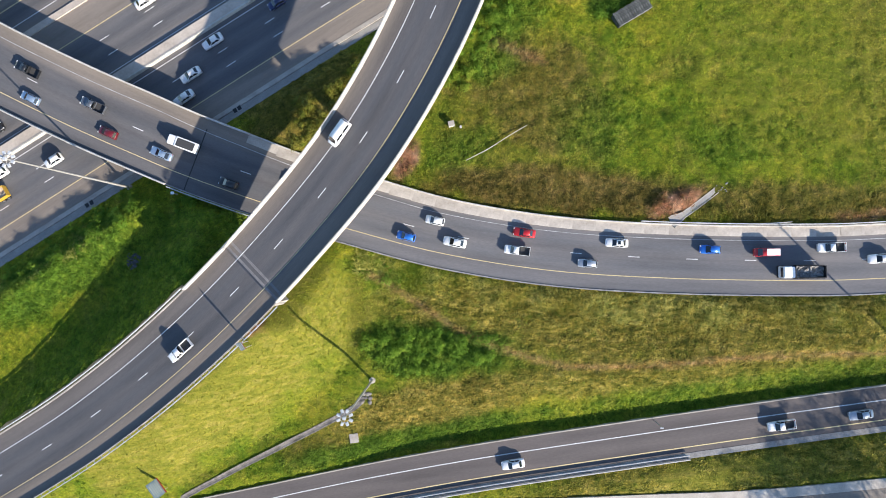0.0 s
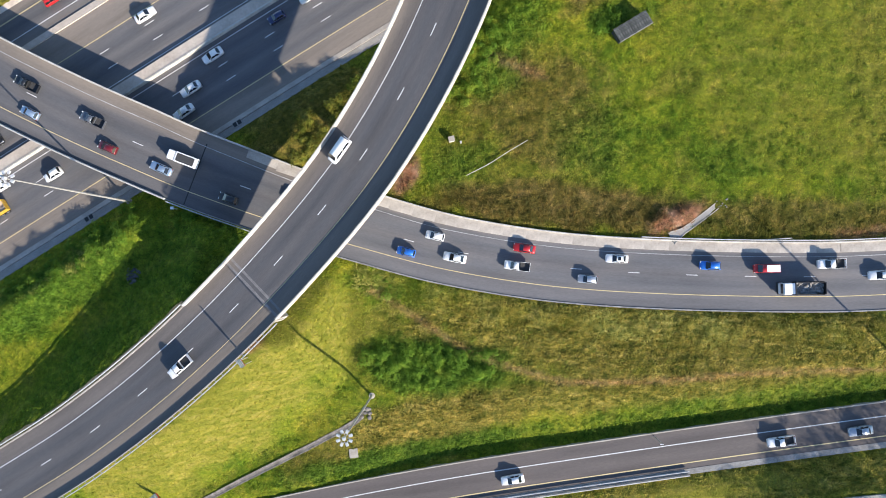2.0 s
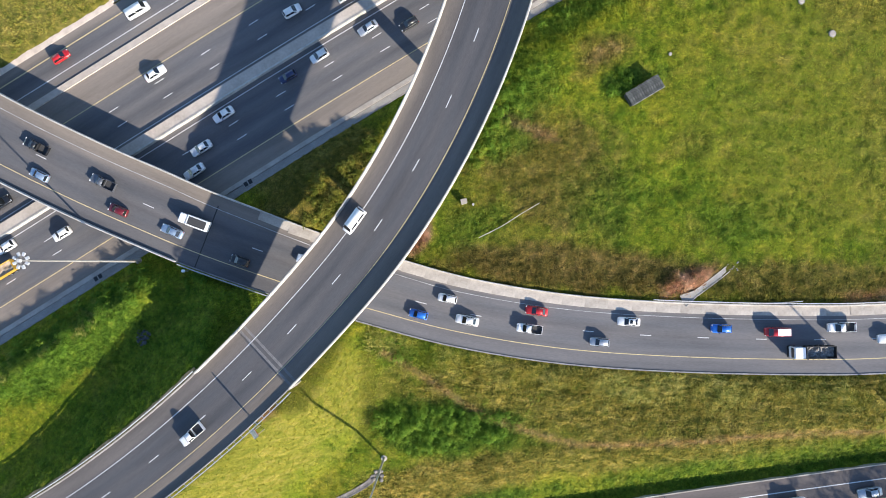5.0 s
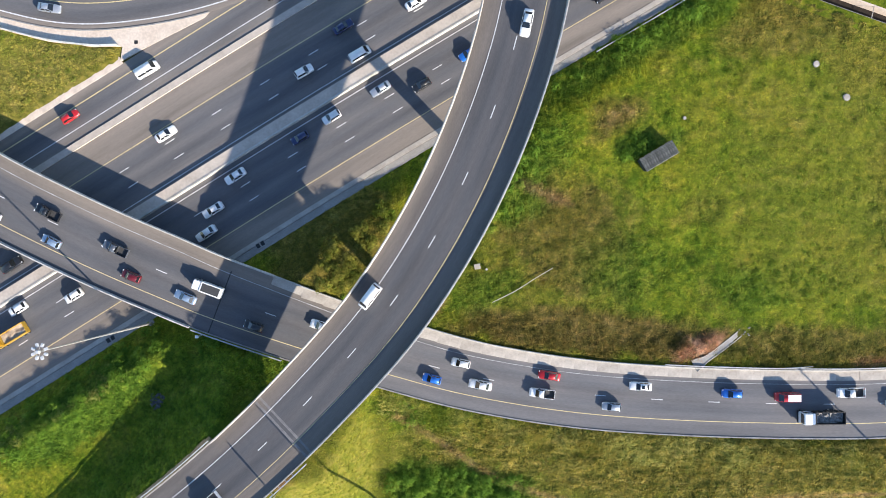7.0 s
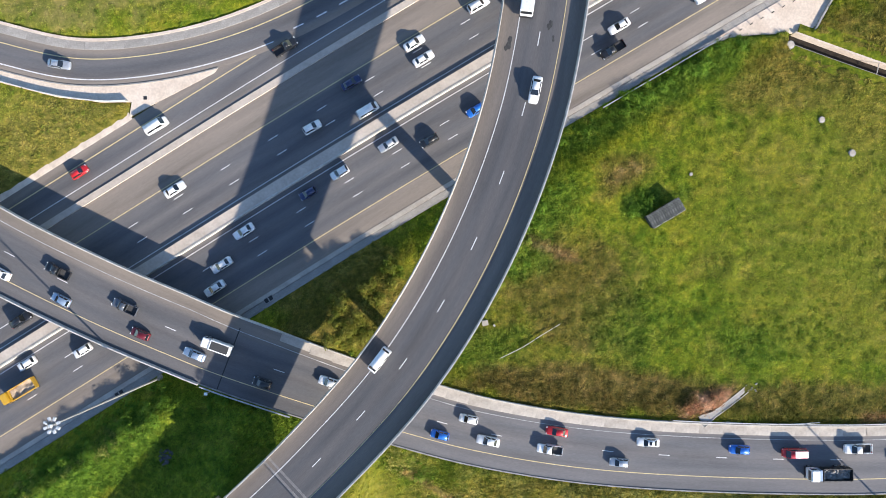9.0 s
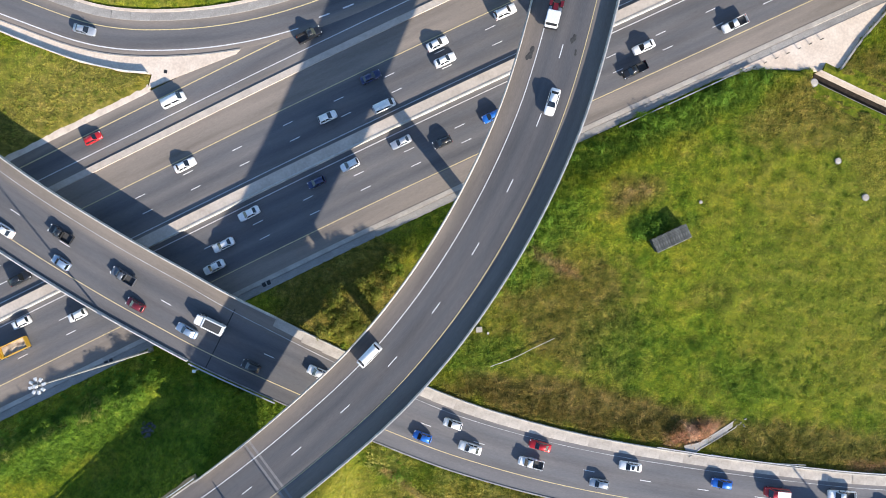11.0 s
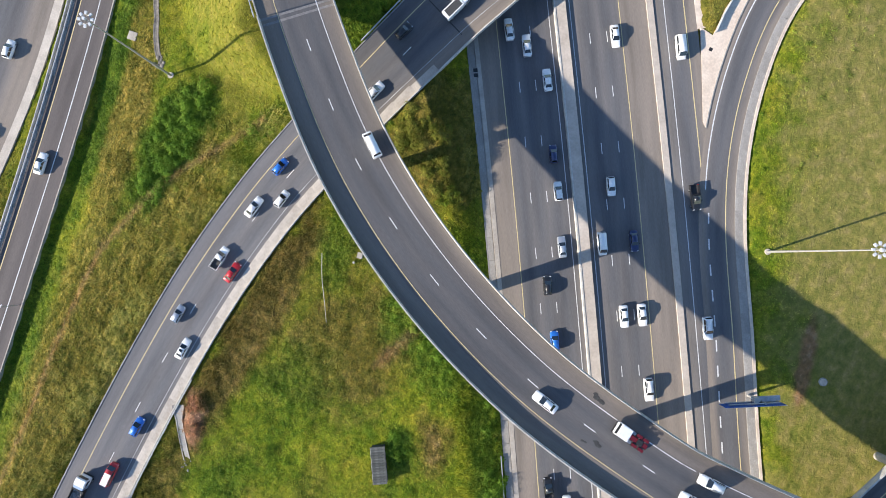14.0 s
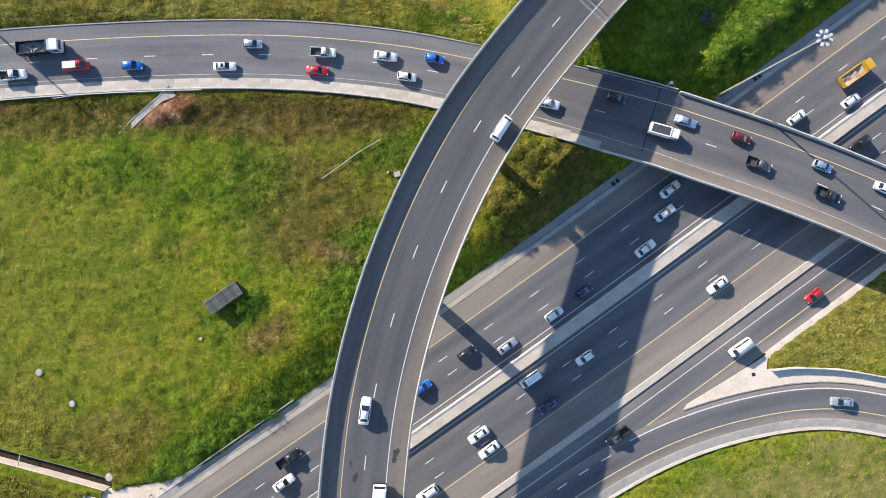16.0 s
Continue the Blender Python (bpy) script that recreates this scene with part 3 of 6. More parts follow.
# ---- upper ramp ----
# pale shoulders; the south-east one extra pale, lifting the parapet's shade through its colour
DECK_TAR = tar("ramp_asphalt", lanes_of([(-7.6, "s"), (-4.6, "s"), (-3.8, "l"), (-1.9, "d"), (0, "l"), (2.0, "d"), (3.8, "l"), (4.6, "b"), (7.4, "b")]), 0.98)
upper = setting(part("road_upper_ramp", sweep(UPPER, 0, UPPER.length, slab(7.5, -7.6), 3), DECK_TAR), "curving two-lane flyover ramp of grey asphalt", "road")
part("edge_line", stripe(UPPER, 0, UPPER.length, 4.1, 0.16), PAINT_WHITE, upper)
part("edge_line", stripe(UPPER, 0, UPPER.length, -3.9, 0.13), PAINT_YELLOW, upper)
dashes(UPPER, 0, UPPER.length, 0, upper, 13.15, 2.6, 0.18, phase=(UPPER.nearest(-44.7, -5.3)[0]) % 13.15)
girder = part("girder", sweep(UPPER, JOINT, UPPER.length, [(7.7, -0.25), (-7.8, -0.25), (-7.8, -1.1), (-4.8, -2.5), (4.4, -2.5), (7.7, -1.1)], 3), CONCRETE, upper)
RAIL_END = JOINT - 12.5
part("parapet", sweep(UPPER, RAIL_END, UPPER.length, wall_profile(0.42, 0.24, 1.6, 7.55), 2), PARAPET, upper)
part("parapet", sweep(UPPER, JOINT, UPPER.length, wall_profile(0.42, 0.22, 1.42, -7.62), 2), PARAPET, upper)
part("top_rail", sweep(UPPER, JOINT, UPPER.length, [(7.55 + 0.06 * math.cos(q), 1.69 + 0.06 * math.sin(q)) for q in np.linspace(0, math.tau, 7)[:-1]], 2), STEEL, upper)
rail_post = box_mesh("rail_post", 0.14, 0.08, 0.10, STEEL)
for k in range(88):
    piece("rail_post", rail_post, upper, UPPER.place(JOINT + 0.6 + 2.2 * k, 7.55, 1.56))
part("edge_barrier", sweep(UPPER, 0, JOINT, wall_profile(0.26, 0.14, 0.62, -7.66), 2), CONCRETE, upper)
part("kerb", sweep(UPPER, 0, RAIL_END, [(7.75, 0.14), (7.45, 0.14), (7.45, -0.3), (7.75, -0.3)], 2), CONCRETE, upper)
part("gravel_verge", sweep(UPPER, 0, RAIL_END, lambda q: [(8.75 + 0.6 * noise.noise(Vector((q / 4.0, 0, 2))) + 0.2 * noise.noise(Vector((q / 1.3, 0, 5))), -0.16), (7.75, 0.06), (7.75, -0.5), (8.75, -0.7)], 0.8), GRAVEL, upper)

# ---- middle ramp ----
MID_WEAR = lanes_of([(-3.2, "d"), (-0.3, "l"), (2.2, "d"), (4.4, "l"), (6.6, "d"), (8.8, "l"), (10.5, "s"), (13, "s")])
MID_CUT = MID_AT(-34)
middle = setting(part("road_middle_ramp", sweep(MID, MID_CUT, MID.length, lambda s: slab(mid_white(s) + 1.1, -3.1), 3), tar("middle_ramp_asphalt", MID_WEAR, 1.42)), "two-lane ramp of grey asphalt crossing the highway", "road")
part("bridge_surface", sweep(MID, 0, MID_CUT, lambda s: slab(mid_white(s) + 1.1 if s > MID_AT(-47) else mid_north(s) - 0.1, -3.1), 3), tar("old_ramp_asphalt", MID_WEAR, 1.08), middle, "older dark asphalt of the bridge over the highway")
part("edge_line", stripe(MID, 0, MID.length, 0, 0.15), PAINT_YELLOW, middle)
part("edge_line", sweep(MID, 0, MID.length, lambda s: [(mid_white(s) + 0.065, 0.012), (mid_white(s) - 0.065, 0.012), (mid_white(s) - 0.065, -0.01), (mid_white(s) + 0.065, -0.01)], 2), PAINT_FADED, middle)
dashes(MID, 0, MID.length, lambda s: mid_white(s) * 0.5, middle, 12.3, 2.4, 0.16)
part("girder", sweep(MID, 40, MID_AT(-58), [(13.0, -0.25), (-3.3, -0.25), (-3.3, -0.5), (0.5, -1.25), (9.5, -1.25), (13.0, -0.5)], 3), CONCRETE, middle)
part("parapet", sweep(MID, 0, MID_AT(-61), wall_profile(0.42, 0.24, 0.95, -3.25), 2), PARAPET, middle)
part("parapet", sweep(MID, 0, MID_AT(-49), lambda s: wall_profile(0.42, 0.24, 0.95, mid_north(s)), 2), PARAPET, middle)
part("drain_strip", sweep(MID, MID_AT(-49), MID.length, lambda s: [(mid_north(s), 0.1), (mid_white(s) + 1.1, 0.03), (mid_white(s) + 1.1, -0.4), (mid_north(s), -0.4)], 3), CONCRETE, middle)

# ---- lower roads ----
LOW_TAR = tar("lower_road_asphalt", lanes_of([(-5.2, "w"), (-4.2, "w"), (-2.2, "w"), (-0.4, "w"), (0.5, "w"), (3, "w")]), 0.88)
bottom = setting(part("road_bottom", sweep(BOTTOM, 0, BOTTOM.length, slab(2.9, -5.4), 4), LOW_TAR), "single-lane asphalt ramp with brown shoulder", "road")
part("edge_line", stripe(BOTTOM, 0, BOTTOM.length, 0, 0.2), PAINT_WHITE, bottom)
part("edge_line", stripe(BOTTOM, 0, BOTTOM.length, -4.15, 0.2), PAINT_YELLOW, bottom)
bottom2 = setting(part("road_service", sweep(BOTTOM2, 0, BOTTOM2.length, slab(6.2, -8.5), 4), tar("service_asphalt", lanes_of([(-8, "l"), (-4, "d"), (0, "l"), (3, "s"), (6, "s")]))), "asphalt road beyond the lower ramp", "road")
part("side_strip", sweep(BOTTOM2, 0, BOTTOM2.length, [(8.2, 0.06), (6.2, 0.02), (6.2, -0.4), (8.2, -0.4)], 4), CONCRETE, bottom2)

# ---- loop ramp ----
loop = setting(part("road_loop_ramp", sweep(LOOP, 0, LOOP.length, slab(2.0, -5.95), 3), tar("loop_asphalt", lanes_of([(-5, "s"), (-4, "l"), (-2.2, "d"), (0, "l"), (1.6, "s")]))), "curving loop ramp of dark asphalt", "road")
part("edge_line", stripe(LOOP, 0, LOOP.length, 0, 0.2), PAINT_YELLOW, loop)
part("edge_line", stripe(LOOP, 0, LOOP.nearest(-50, 94)[0], -4.6, 0.25), PAINT_WHITE, loop)
part("drain_strip", sweep(LOOP, 0, LOOP.length, [(3.9, 0.1), (2.0, 0.03), (2.0, -0.4), (3.9, -0.4)], 3), GUTTER_GREY, loop)


# ---- vehicles ----
def plain(name, colour, rough=0.5, metal=0.0, coat=0.0, emit=None):
    m = bpy.data.materials.new(name)
    m.use_nodes = True
    nt = m.node_tree
    b = nt.nodes["Principled BSDF"]
    b.inputs["Roughness"].default_value, b.inputs["Metallic"].default_value = rough, metal
    b.inputs["Coat Weight"].default_value, b.inputs["Coat Roughness"].default_value = coat, 0.08
    t = nt.nodes.new("ShaderNodeTexNoise")
    t.inputs["Scale"].default_value, t.inputs["Detail"].default_value = 3.5, 5
    co = nt.nodes.new("ShaderNodeTexCoord")
    nt.links.new(co.outputs["Object"], t.inputs["Vector"])
    r = nt.nodes.new("ShaderNodeValToRGB")
    r.color_ramp.elements[0].position, r.color_ramp.elements[1].position = 0.3, 0.65
    r.color_ramp.elements[0].color = (*[c * 0.86 for c in colour], 1)
    r.color_ramp.elements[1].color = (*colour, 1)
    nt.links.new(t.outputs["Fac"], r.inputs[0])
    nt.links.new(r.outputs[0], b.inputs["Base Color"])
    return m


CAR_PAINT = {k: plain(k + "_car_paint", c, 0.32, mt, 0.7) for k, c, mt in (
    ("white", (0.86, 0.86, 0.85), 0.0), ("silver", (0.50, 0.53, 0.57), 0.55), ("grey", (0.14, 0.15, 0.17), 0.4), ("black", (0.016, 0.017, 0.02), 0.1),
    ("blue", (0.02, 0.16, 0.60), 0.1), ("navy", (0.02, 0.035, 0.11), 0.3), ("red", (0.50, 0.018, 0.022), 0.1), ("maroon", (0.16, 0.012, 0.018), 0.2),
    ("orange", (0.50, 0.14, 0.03), 0.1), ("yellow", (0.62, 0.36, 0.03), 0.0), ("ice", (0.36, 0.46, 0.58), 0.5))}
CAR_GLASS = plain("tinted_car_glass", (0.012, 0.016, 0.02), 0.06, 0.0, 1.0)
RUBBER = plain("tyre_rubber", (0.02, 0.02, 0.021), 0.9)
RIM = plain("alloy_rim", (0.42, 0.43, 0.44), 0.35, 0.8)
TRIM = plain("black_plastic_trim", (0.022, 0.022, 0.024), 0.6)
LAMP_CLEAR = plain("headlamp_lens", (0.62, 0.64, 0.66), 0.15, 0.0, 0.8)
LAMP_RED = plain("tail_lamp_lens", (0.35, 0.012, 0.012), 0.2, 0.0, 0.8)
BED = plain("load_bed_liner", (0.05, 0.05, 0.052), 0.8)
RUBBLE = shade("rubble_load", [(0.3, (0.12, 0.11, 0.10)), (0.6, (0.36, 0.35, 0.33))], scale=2.5, fine=12, fine_mix=0.4, bump=0.05, bump_scale=6)


def loft(rings, cap=True):
    bm = bmesh.new()
    rows = [[bm.verts.new(p) for p in r] for r in rings]
    k = len(rows[0])
    for a, b in zip(rows, rows[1:]):
        for j in range(k):
            bm.faces.new((a[j], a[(j + 1) % k], b[(j + 1) % k], b[j]))
    if cap:
        bm.faces.new(rows[0][::-1])
        bm.faces.new(rows[-1])
    bmesh.ops.recalc_face_normals(bm, faces=bm.faces[:])
    return bm


def hull(stations):
    """Body shell from rows of (x, half width, floor, crown): a rounded section at each."""
    return loft([[(x, -w * 0.9, f), (x, -w, f + 0.18), (x, -w, f + (c - f) * 0.62), (x, -w * 0.93, c - 0.07), (x, -w * 0.72, c), (x, 0, c + 0.025),
                  (x, w * 0.72, c), (x, w * 0.93, c - 0.07), (x, w, f + (c - f) * 0.62), (x, w, f + 0.18), (x, w * 0.9, f)] for x, w, f, c in stations])


def rounded_block(x0, x1, y0, y1, z0, z1, r=0.05):
    bm = bmesh.new()
    box(bm, x0, x1, y0, y1, z0, z1)
    bmesh.ops.bevel(bm, geom=bm.edges[:], offset=r, segments=2, affect="EDGES")
    return bm


def panel(corners, lift=0.012):
    """A thin pane on four corners, laid proud of the surface below."""
    bm = bmesh.new()
    c = [Vector(p) for p in corners]
    n = (c[1] - c[0]).cross(c[3] - c[0]).normalized()
    lo, hi = [bm.verts.new(p - n * 0.01) for p in c], [bm.verts.new(p + n * lift) for p in c]
    bm.faces.new(hi)
    bm.faces.new(lo[::-1])
    for i in range(4):
        bm.faces.new((lo[i], lo[(i + 1) % 4], hi[(i + 1) % 4], hi[i]))
    return bm


def disc_mesh(name, r, w, material, r2=0.0):
    bm = bmesh.new()
    bmesh.ops.create_cone(bm, cap_ends=True, segments=18, radius1=r, radius2=r, depth=w, matrix=Matrix.Rotation(radians(90), 4, "X"))
    bmesh.ops.bevel(bm, geom=[e for e in bm.edges if len(e.link_faces) == 2 and abs(e.calc_face_angle(0)) > 1], offset=min(0.03, w * 0.2), segments=1, affect="EDGES")
    me = bpy.data.meshes.new(name)
    bm.to_mesh(me)
    bm.free()
    me.materials.append(material)
    return me


WHEEL = disc_mesh("wheel", 0.32, 0.21, RUBBER)
WHEEL_RIM = disc_mesh("rim", 0.20, 0.02, RIM)
BIG_WHEEL = disc_mesh("wheel", 0.50, 0.30, RUBBER)
BIG_RIM = disc_mesh("rim", 0.29, 0.02, RIM)
MIRROR = box_mesh("mirror", 0.14, 0.2, 0.13, TRIM, 0.03)


def wheels(thing, xs, half, big=False):
    r = 0.5 if big else 0.32
    for x in xs:
        for s in (-1, 1):
            w = piece("wheel", BIG_WHEEL if big else WHEEL, thing, pose(x, s * (half - 0.12), r))
            piece("rim", BIG_RIM if big else WHEEL_RIM, w, pose(0, s * (0.15 if big else 0.105), 0))


def cabin(thing, paint, xr, xf, z0, z1, w0, w1, rake_f, rake_r, sunroof=False):
    """Greenhouse: pillars and roof in body paint, with panes on all four sides."""
    a, b, c, d = xr, xf, xr + rake_r, xf - rake_f
    lower = [(a, -w0, z0), (b, -w0, z0), (b, w0, z0), (a, w0, z0)]
    m = (z1 - z0)
    upper = [(c, -w1, z1), (d, -w1, z1), (d, w1, z1), (c, w1, z1)]
    bm = bmesh.new()
    lo, up = [bm.verts.new(p) for p in lower], [bm.verts.new(p) for p in upper]
    bm.faces.new(lo[::-1])
    bm.faces.new(up)
    for i in range(4):
        bm.faces.new((lo[i], lo[(i + 1) % 4], up[(i + 1) % 4], up[i]))
    bmesh.ops.bevel(bm, geom=bm.edges[:], offset=0.11, segments=3, affect="EDGES")
    part("cabin", bm, paint, thing, smooth=True)

    def pane(name, p0, p1, p2, p3, i0, i1, j0, j1):
        def q(s, t):
            lo_, hi_ = Vector(p0).lerp(Vector(p1), s), Vector(p3).lerp(Vector(p2), s)
            return lo_.lerp(hi_, t)
        part(name, panel([q(i0, j0), q(i1, j0), q(i1, j1), q(i0, j1)]), CAR_GLASS, thing)

    pane("windscreen", lower[1], lower[2], upper[2], upper[1], 0.07, 0.93, 0.04, 0.9)
    pane("rear_window", lower[3], lower[0], upper[0], upper[3], 0.1, 0.9, 0.15, 0.88)
    pane("side_window", lower[0], lower[1], upper[1], upper[0], 0.08, 0.48, 0.1, 0.85)
    pane("side_window", lower[0], lower[1], upper[1], upper[0], 0.53, 0.92, 0.1, 0.85)
    pane("side_window", lower[2], lower[3], upper[3], upper[2], 0.08, 0.47, 0.1, 0.85)
    pane("side_window", lower[2], lower[3], upper[3], upper[2], 0.52, 0.92, 0.1, 0.85)
    if sunroof:
        k = (d - c)
        part("sunroof", panel([(c + k * 0.38, -w1 * 0.62, z1), (c + k * 0.85, -w1 * 0.62, z1), (c + k * 0.85, w1 * 0.62, z1), (c + k * 0.38, w1 * 0.62, z1)]), CAR_GLASS, thing)


def lights(thing, x0, x1, w, z):
    for s in (-1, 1):
        part("headlight", rounded_block(x1 - 0.2, x1 - 0.02, s * (w - 0.16) - 0.16, s * (w - 0.16) + 0.16, z - 0.07, z + 0.07, 0.03), LAMP_CLEAR, thing)
        part("tail_light", rounded_block(x0 + 0.01, x0 + 0.13, s * (w - 0.13) - 0.12, s * (w - 0.13) + 0.12, z, z + 0.22, 0.03), LAMP_RED, thing)


def make_car(kind, colour, sunroof=False):
    p = CAR_PAINT[colour]
    thing = new({"suv": "sport_utility_car"}.get(kind, kind), None)
    if kind == "sedan":
        part("body", hull([(-2.25, 0.70, 0.32, 0.78), (-2.16, 0.80, 0.26, 0.96), (-1.6, 0.87, 0.22, 1.02), (0, 0.89, 0.2, 0.98), (0.9, 0.88, 0.2, 0.96), (1.9, 0.84, 0.22, 0.80), (2.2, 0.74, 0.28, 0.66), (2.28, 0.62, 0.34, 0.56)]), p, thing, smooth=True)
        cabin(thing, p, -1.75, 1.0, 0.94, 1.45, 0.80, 0.60, 0.85, 0.72, sunroof)
        wheels(thing, (-1.35, 1.37), 0.88)
        lights(thing, -2.25, 2.25, 0.78, 0.66)
        mz, mx = 0.95, 0.62
    elif kind == "hatchback":
        part("body", hull([(-1.92, 0.72, 0.32, 0.86), (-1.84, 0.80, 0.26, 1.0), (-1.2, 0.85, 0.22, 1.02), (0, 0.86, 0.2, 1.0), (0.8, 0.85, 0.2, 0.98), (1.6, 0.82, 0.22, 0.84), (1.88, 0.72, 0.28, 0.70), (1.96, 0.60, 0.34, 0.58)]), p, thing, smooth=True)
        cabin(thing, p, -1.86, 0.95, 0.98, 1.50, 0.79, 0.61, 0.80, 0.36, sunroof)
        wheels(thing, (-1.2, 1.22), 0.85)
        lights(thing, -1.92, 1.94, 0.76, 0.70)
        mz, mx = 1.0, 0.5
    elif kind == "suv":
        part("body", hull([(-2.28, 0.78, 0.36, 1.0), (-2.2, 0.86, 0.3, 1.1), (-1.2, 0.92, 0.28, 1.14), (0.4, 0.93, 0.26, 1.12), (1.2, 0.92, 0.26, 1.08), (2.0, 0.88, 0.28, 0.98), (2.26, 0.80, 0.34, 0.84), (2.32, 0.70, 0.4, 0.7)]), p, thing, smooth=True)
        cabin(thing, p, -2.2, 1.05, 1.1, 1.72, 0.86, 0.68, 0.75, 0.3, sunroof)
        for s in (-1, 1):
            part("roof_rail", rounded_block(-1.6, 0.1, s * 0.6 - 0.025, s * 0.6 + 0.025, 1.7, 1.77, 0.015), TRIM, thing)
        wheels(thing, (-1.4, 1.42), 0.92)
        lights(thing, -2.28, 2.3, 0.84, 0.86)
        mz, mx = 1.12, 0.55
    elif kind == "pickup_truck":
        part("body", hull([(0.1, 0.88, 0.42, 1.10), (0.9, 0.90, 0.36, 1.12), (1.3, 0.90, 0.36, 1.08), (2.2, 0.86, 0.38, 0.98), (2.5, 0.78, 0.42, 0.84), (2.56, 0.68, 0.48, 0.7)]), p, thing)
        cabin(thing, p, -0.45, 1.35, 1.08, 1.72, 0.85, 0.68, 0.72, 0.14)
        bm = bmesh.new()
        for q in ((-2.6, 0.1, -0.90, -0.84, 0.55, 1.16), (-2.6, 0.1, 0.84, 0.90, 0.55, 1.16), (-2.6, -2.54, -0.84, 0.84, 0.55, 1.16), (-0.5, 0.1, -0.84, 0.84, 0.55, 1.14)):
            box(bm, *q)
        part("load_bed_sides", bm, p, thing)
        part("load_bed_floor", rounded_block(-2.54, -0.5, -0.84, 0.84, 0.5, 0.62, 0.02), BED, thing)
        part("roll_bar", rounded_block(-0.62, -0.52, -0.75, 0.75, 1.15, 1.5, 0.03), TRIM, thing)
        wheels(thing, (-1.6, 1.62), 0.92)
        lights(thing, -2.6, 2.55, 0.82, 0.86)
        mz, mx = 1.12, 0.75
    elif kind == "minibus":
        part("body", hull([(-2.42, 0.80, 0.4, 1.3), (-2.34, 0.86, 0.3, 1.36), (0, 0.90, 0.28, 1.36), (1.5, 0.90, 0.28, 1.34), (2.1, 0.86, 0.3, 1.12), (2.4, 0.78, 0.36, 0.92), (2.46, 0.66, 0.4, 0.72)]), p, thing, smooth=True)
        cabin(thing, p, -2.36, 1.95, 1.3, 2.02, 0.87, 0.76, 0.72, 0.16)
        wheels(thing, (-1.4, 1.55), 0.9)
        lights(thing, -2.42, 2.44, 0.8, 0.82)
        if colour == "red":
            part("roof_panel", panel([(-2.1, -0.66, 2.02), (0.5, -0.66, 2.02), (0.5, 0.66, 2.02), (-2.1, 0.66, 2.02)]), CAR_PAINT["white"], thing, "white roof panel")
        mz, mx = 1.35, 1.5
    for s in (-1, 1):
        piece("mirror", MIRROR, thing, pose(mx, s * (0.97 if kind != "hatchback" else 0.92), mz))
    return thing


def big_cab(thing, paint, x0, x1, h, w=1.15):
    part("cab", rounded_block(x0, x1, -w, w, 0.75, h, 0.14), paint, thing)
    part("windscreen", panel([(x1, -w * 0.86, h * 0.60), (x1, w * 0.86, h * 0.60), (x1 - 0.02, w * 0.82, h * 0.9), (x1 - 0.02, -w * 0.82, h * 0.9)], 0.02), CAR_GLASS, thing)
    for s in (-1, 1):
        y = s * w
        q = [(x0 + 0.35, y, h * 0.6), (x1 - 0.25, y, h * 0.6), (x1 - 0.3, y, h * 0.87), (x0 + 0.35, y, h * 0.87)]
        part("side_window", panel(q if s < 0 else q[::-1], 0.02), CAR_GLASS, thing)
        piece("mirror", MIRROR, thing, pose(x1 - 0.2, s * (w + 0.16), h * 0.66))
        part("headlight", rounded_block(x1 - 0.06, x1 + 0.04, y * 0.72 - 0.2, y * 0.72 + 0.2, 0.85, 1.08, 0.03), LAMP_CLEAR, thing)
    part("bumper", rounded_block(x1 - 0.15, x1 + 0.12, -w, w, 0.45, 0.8, 0.05), TRIM, thing)


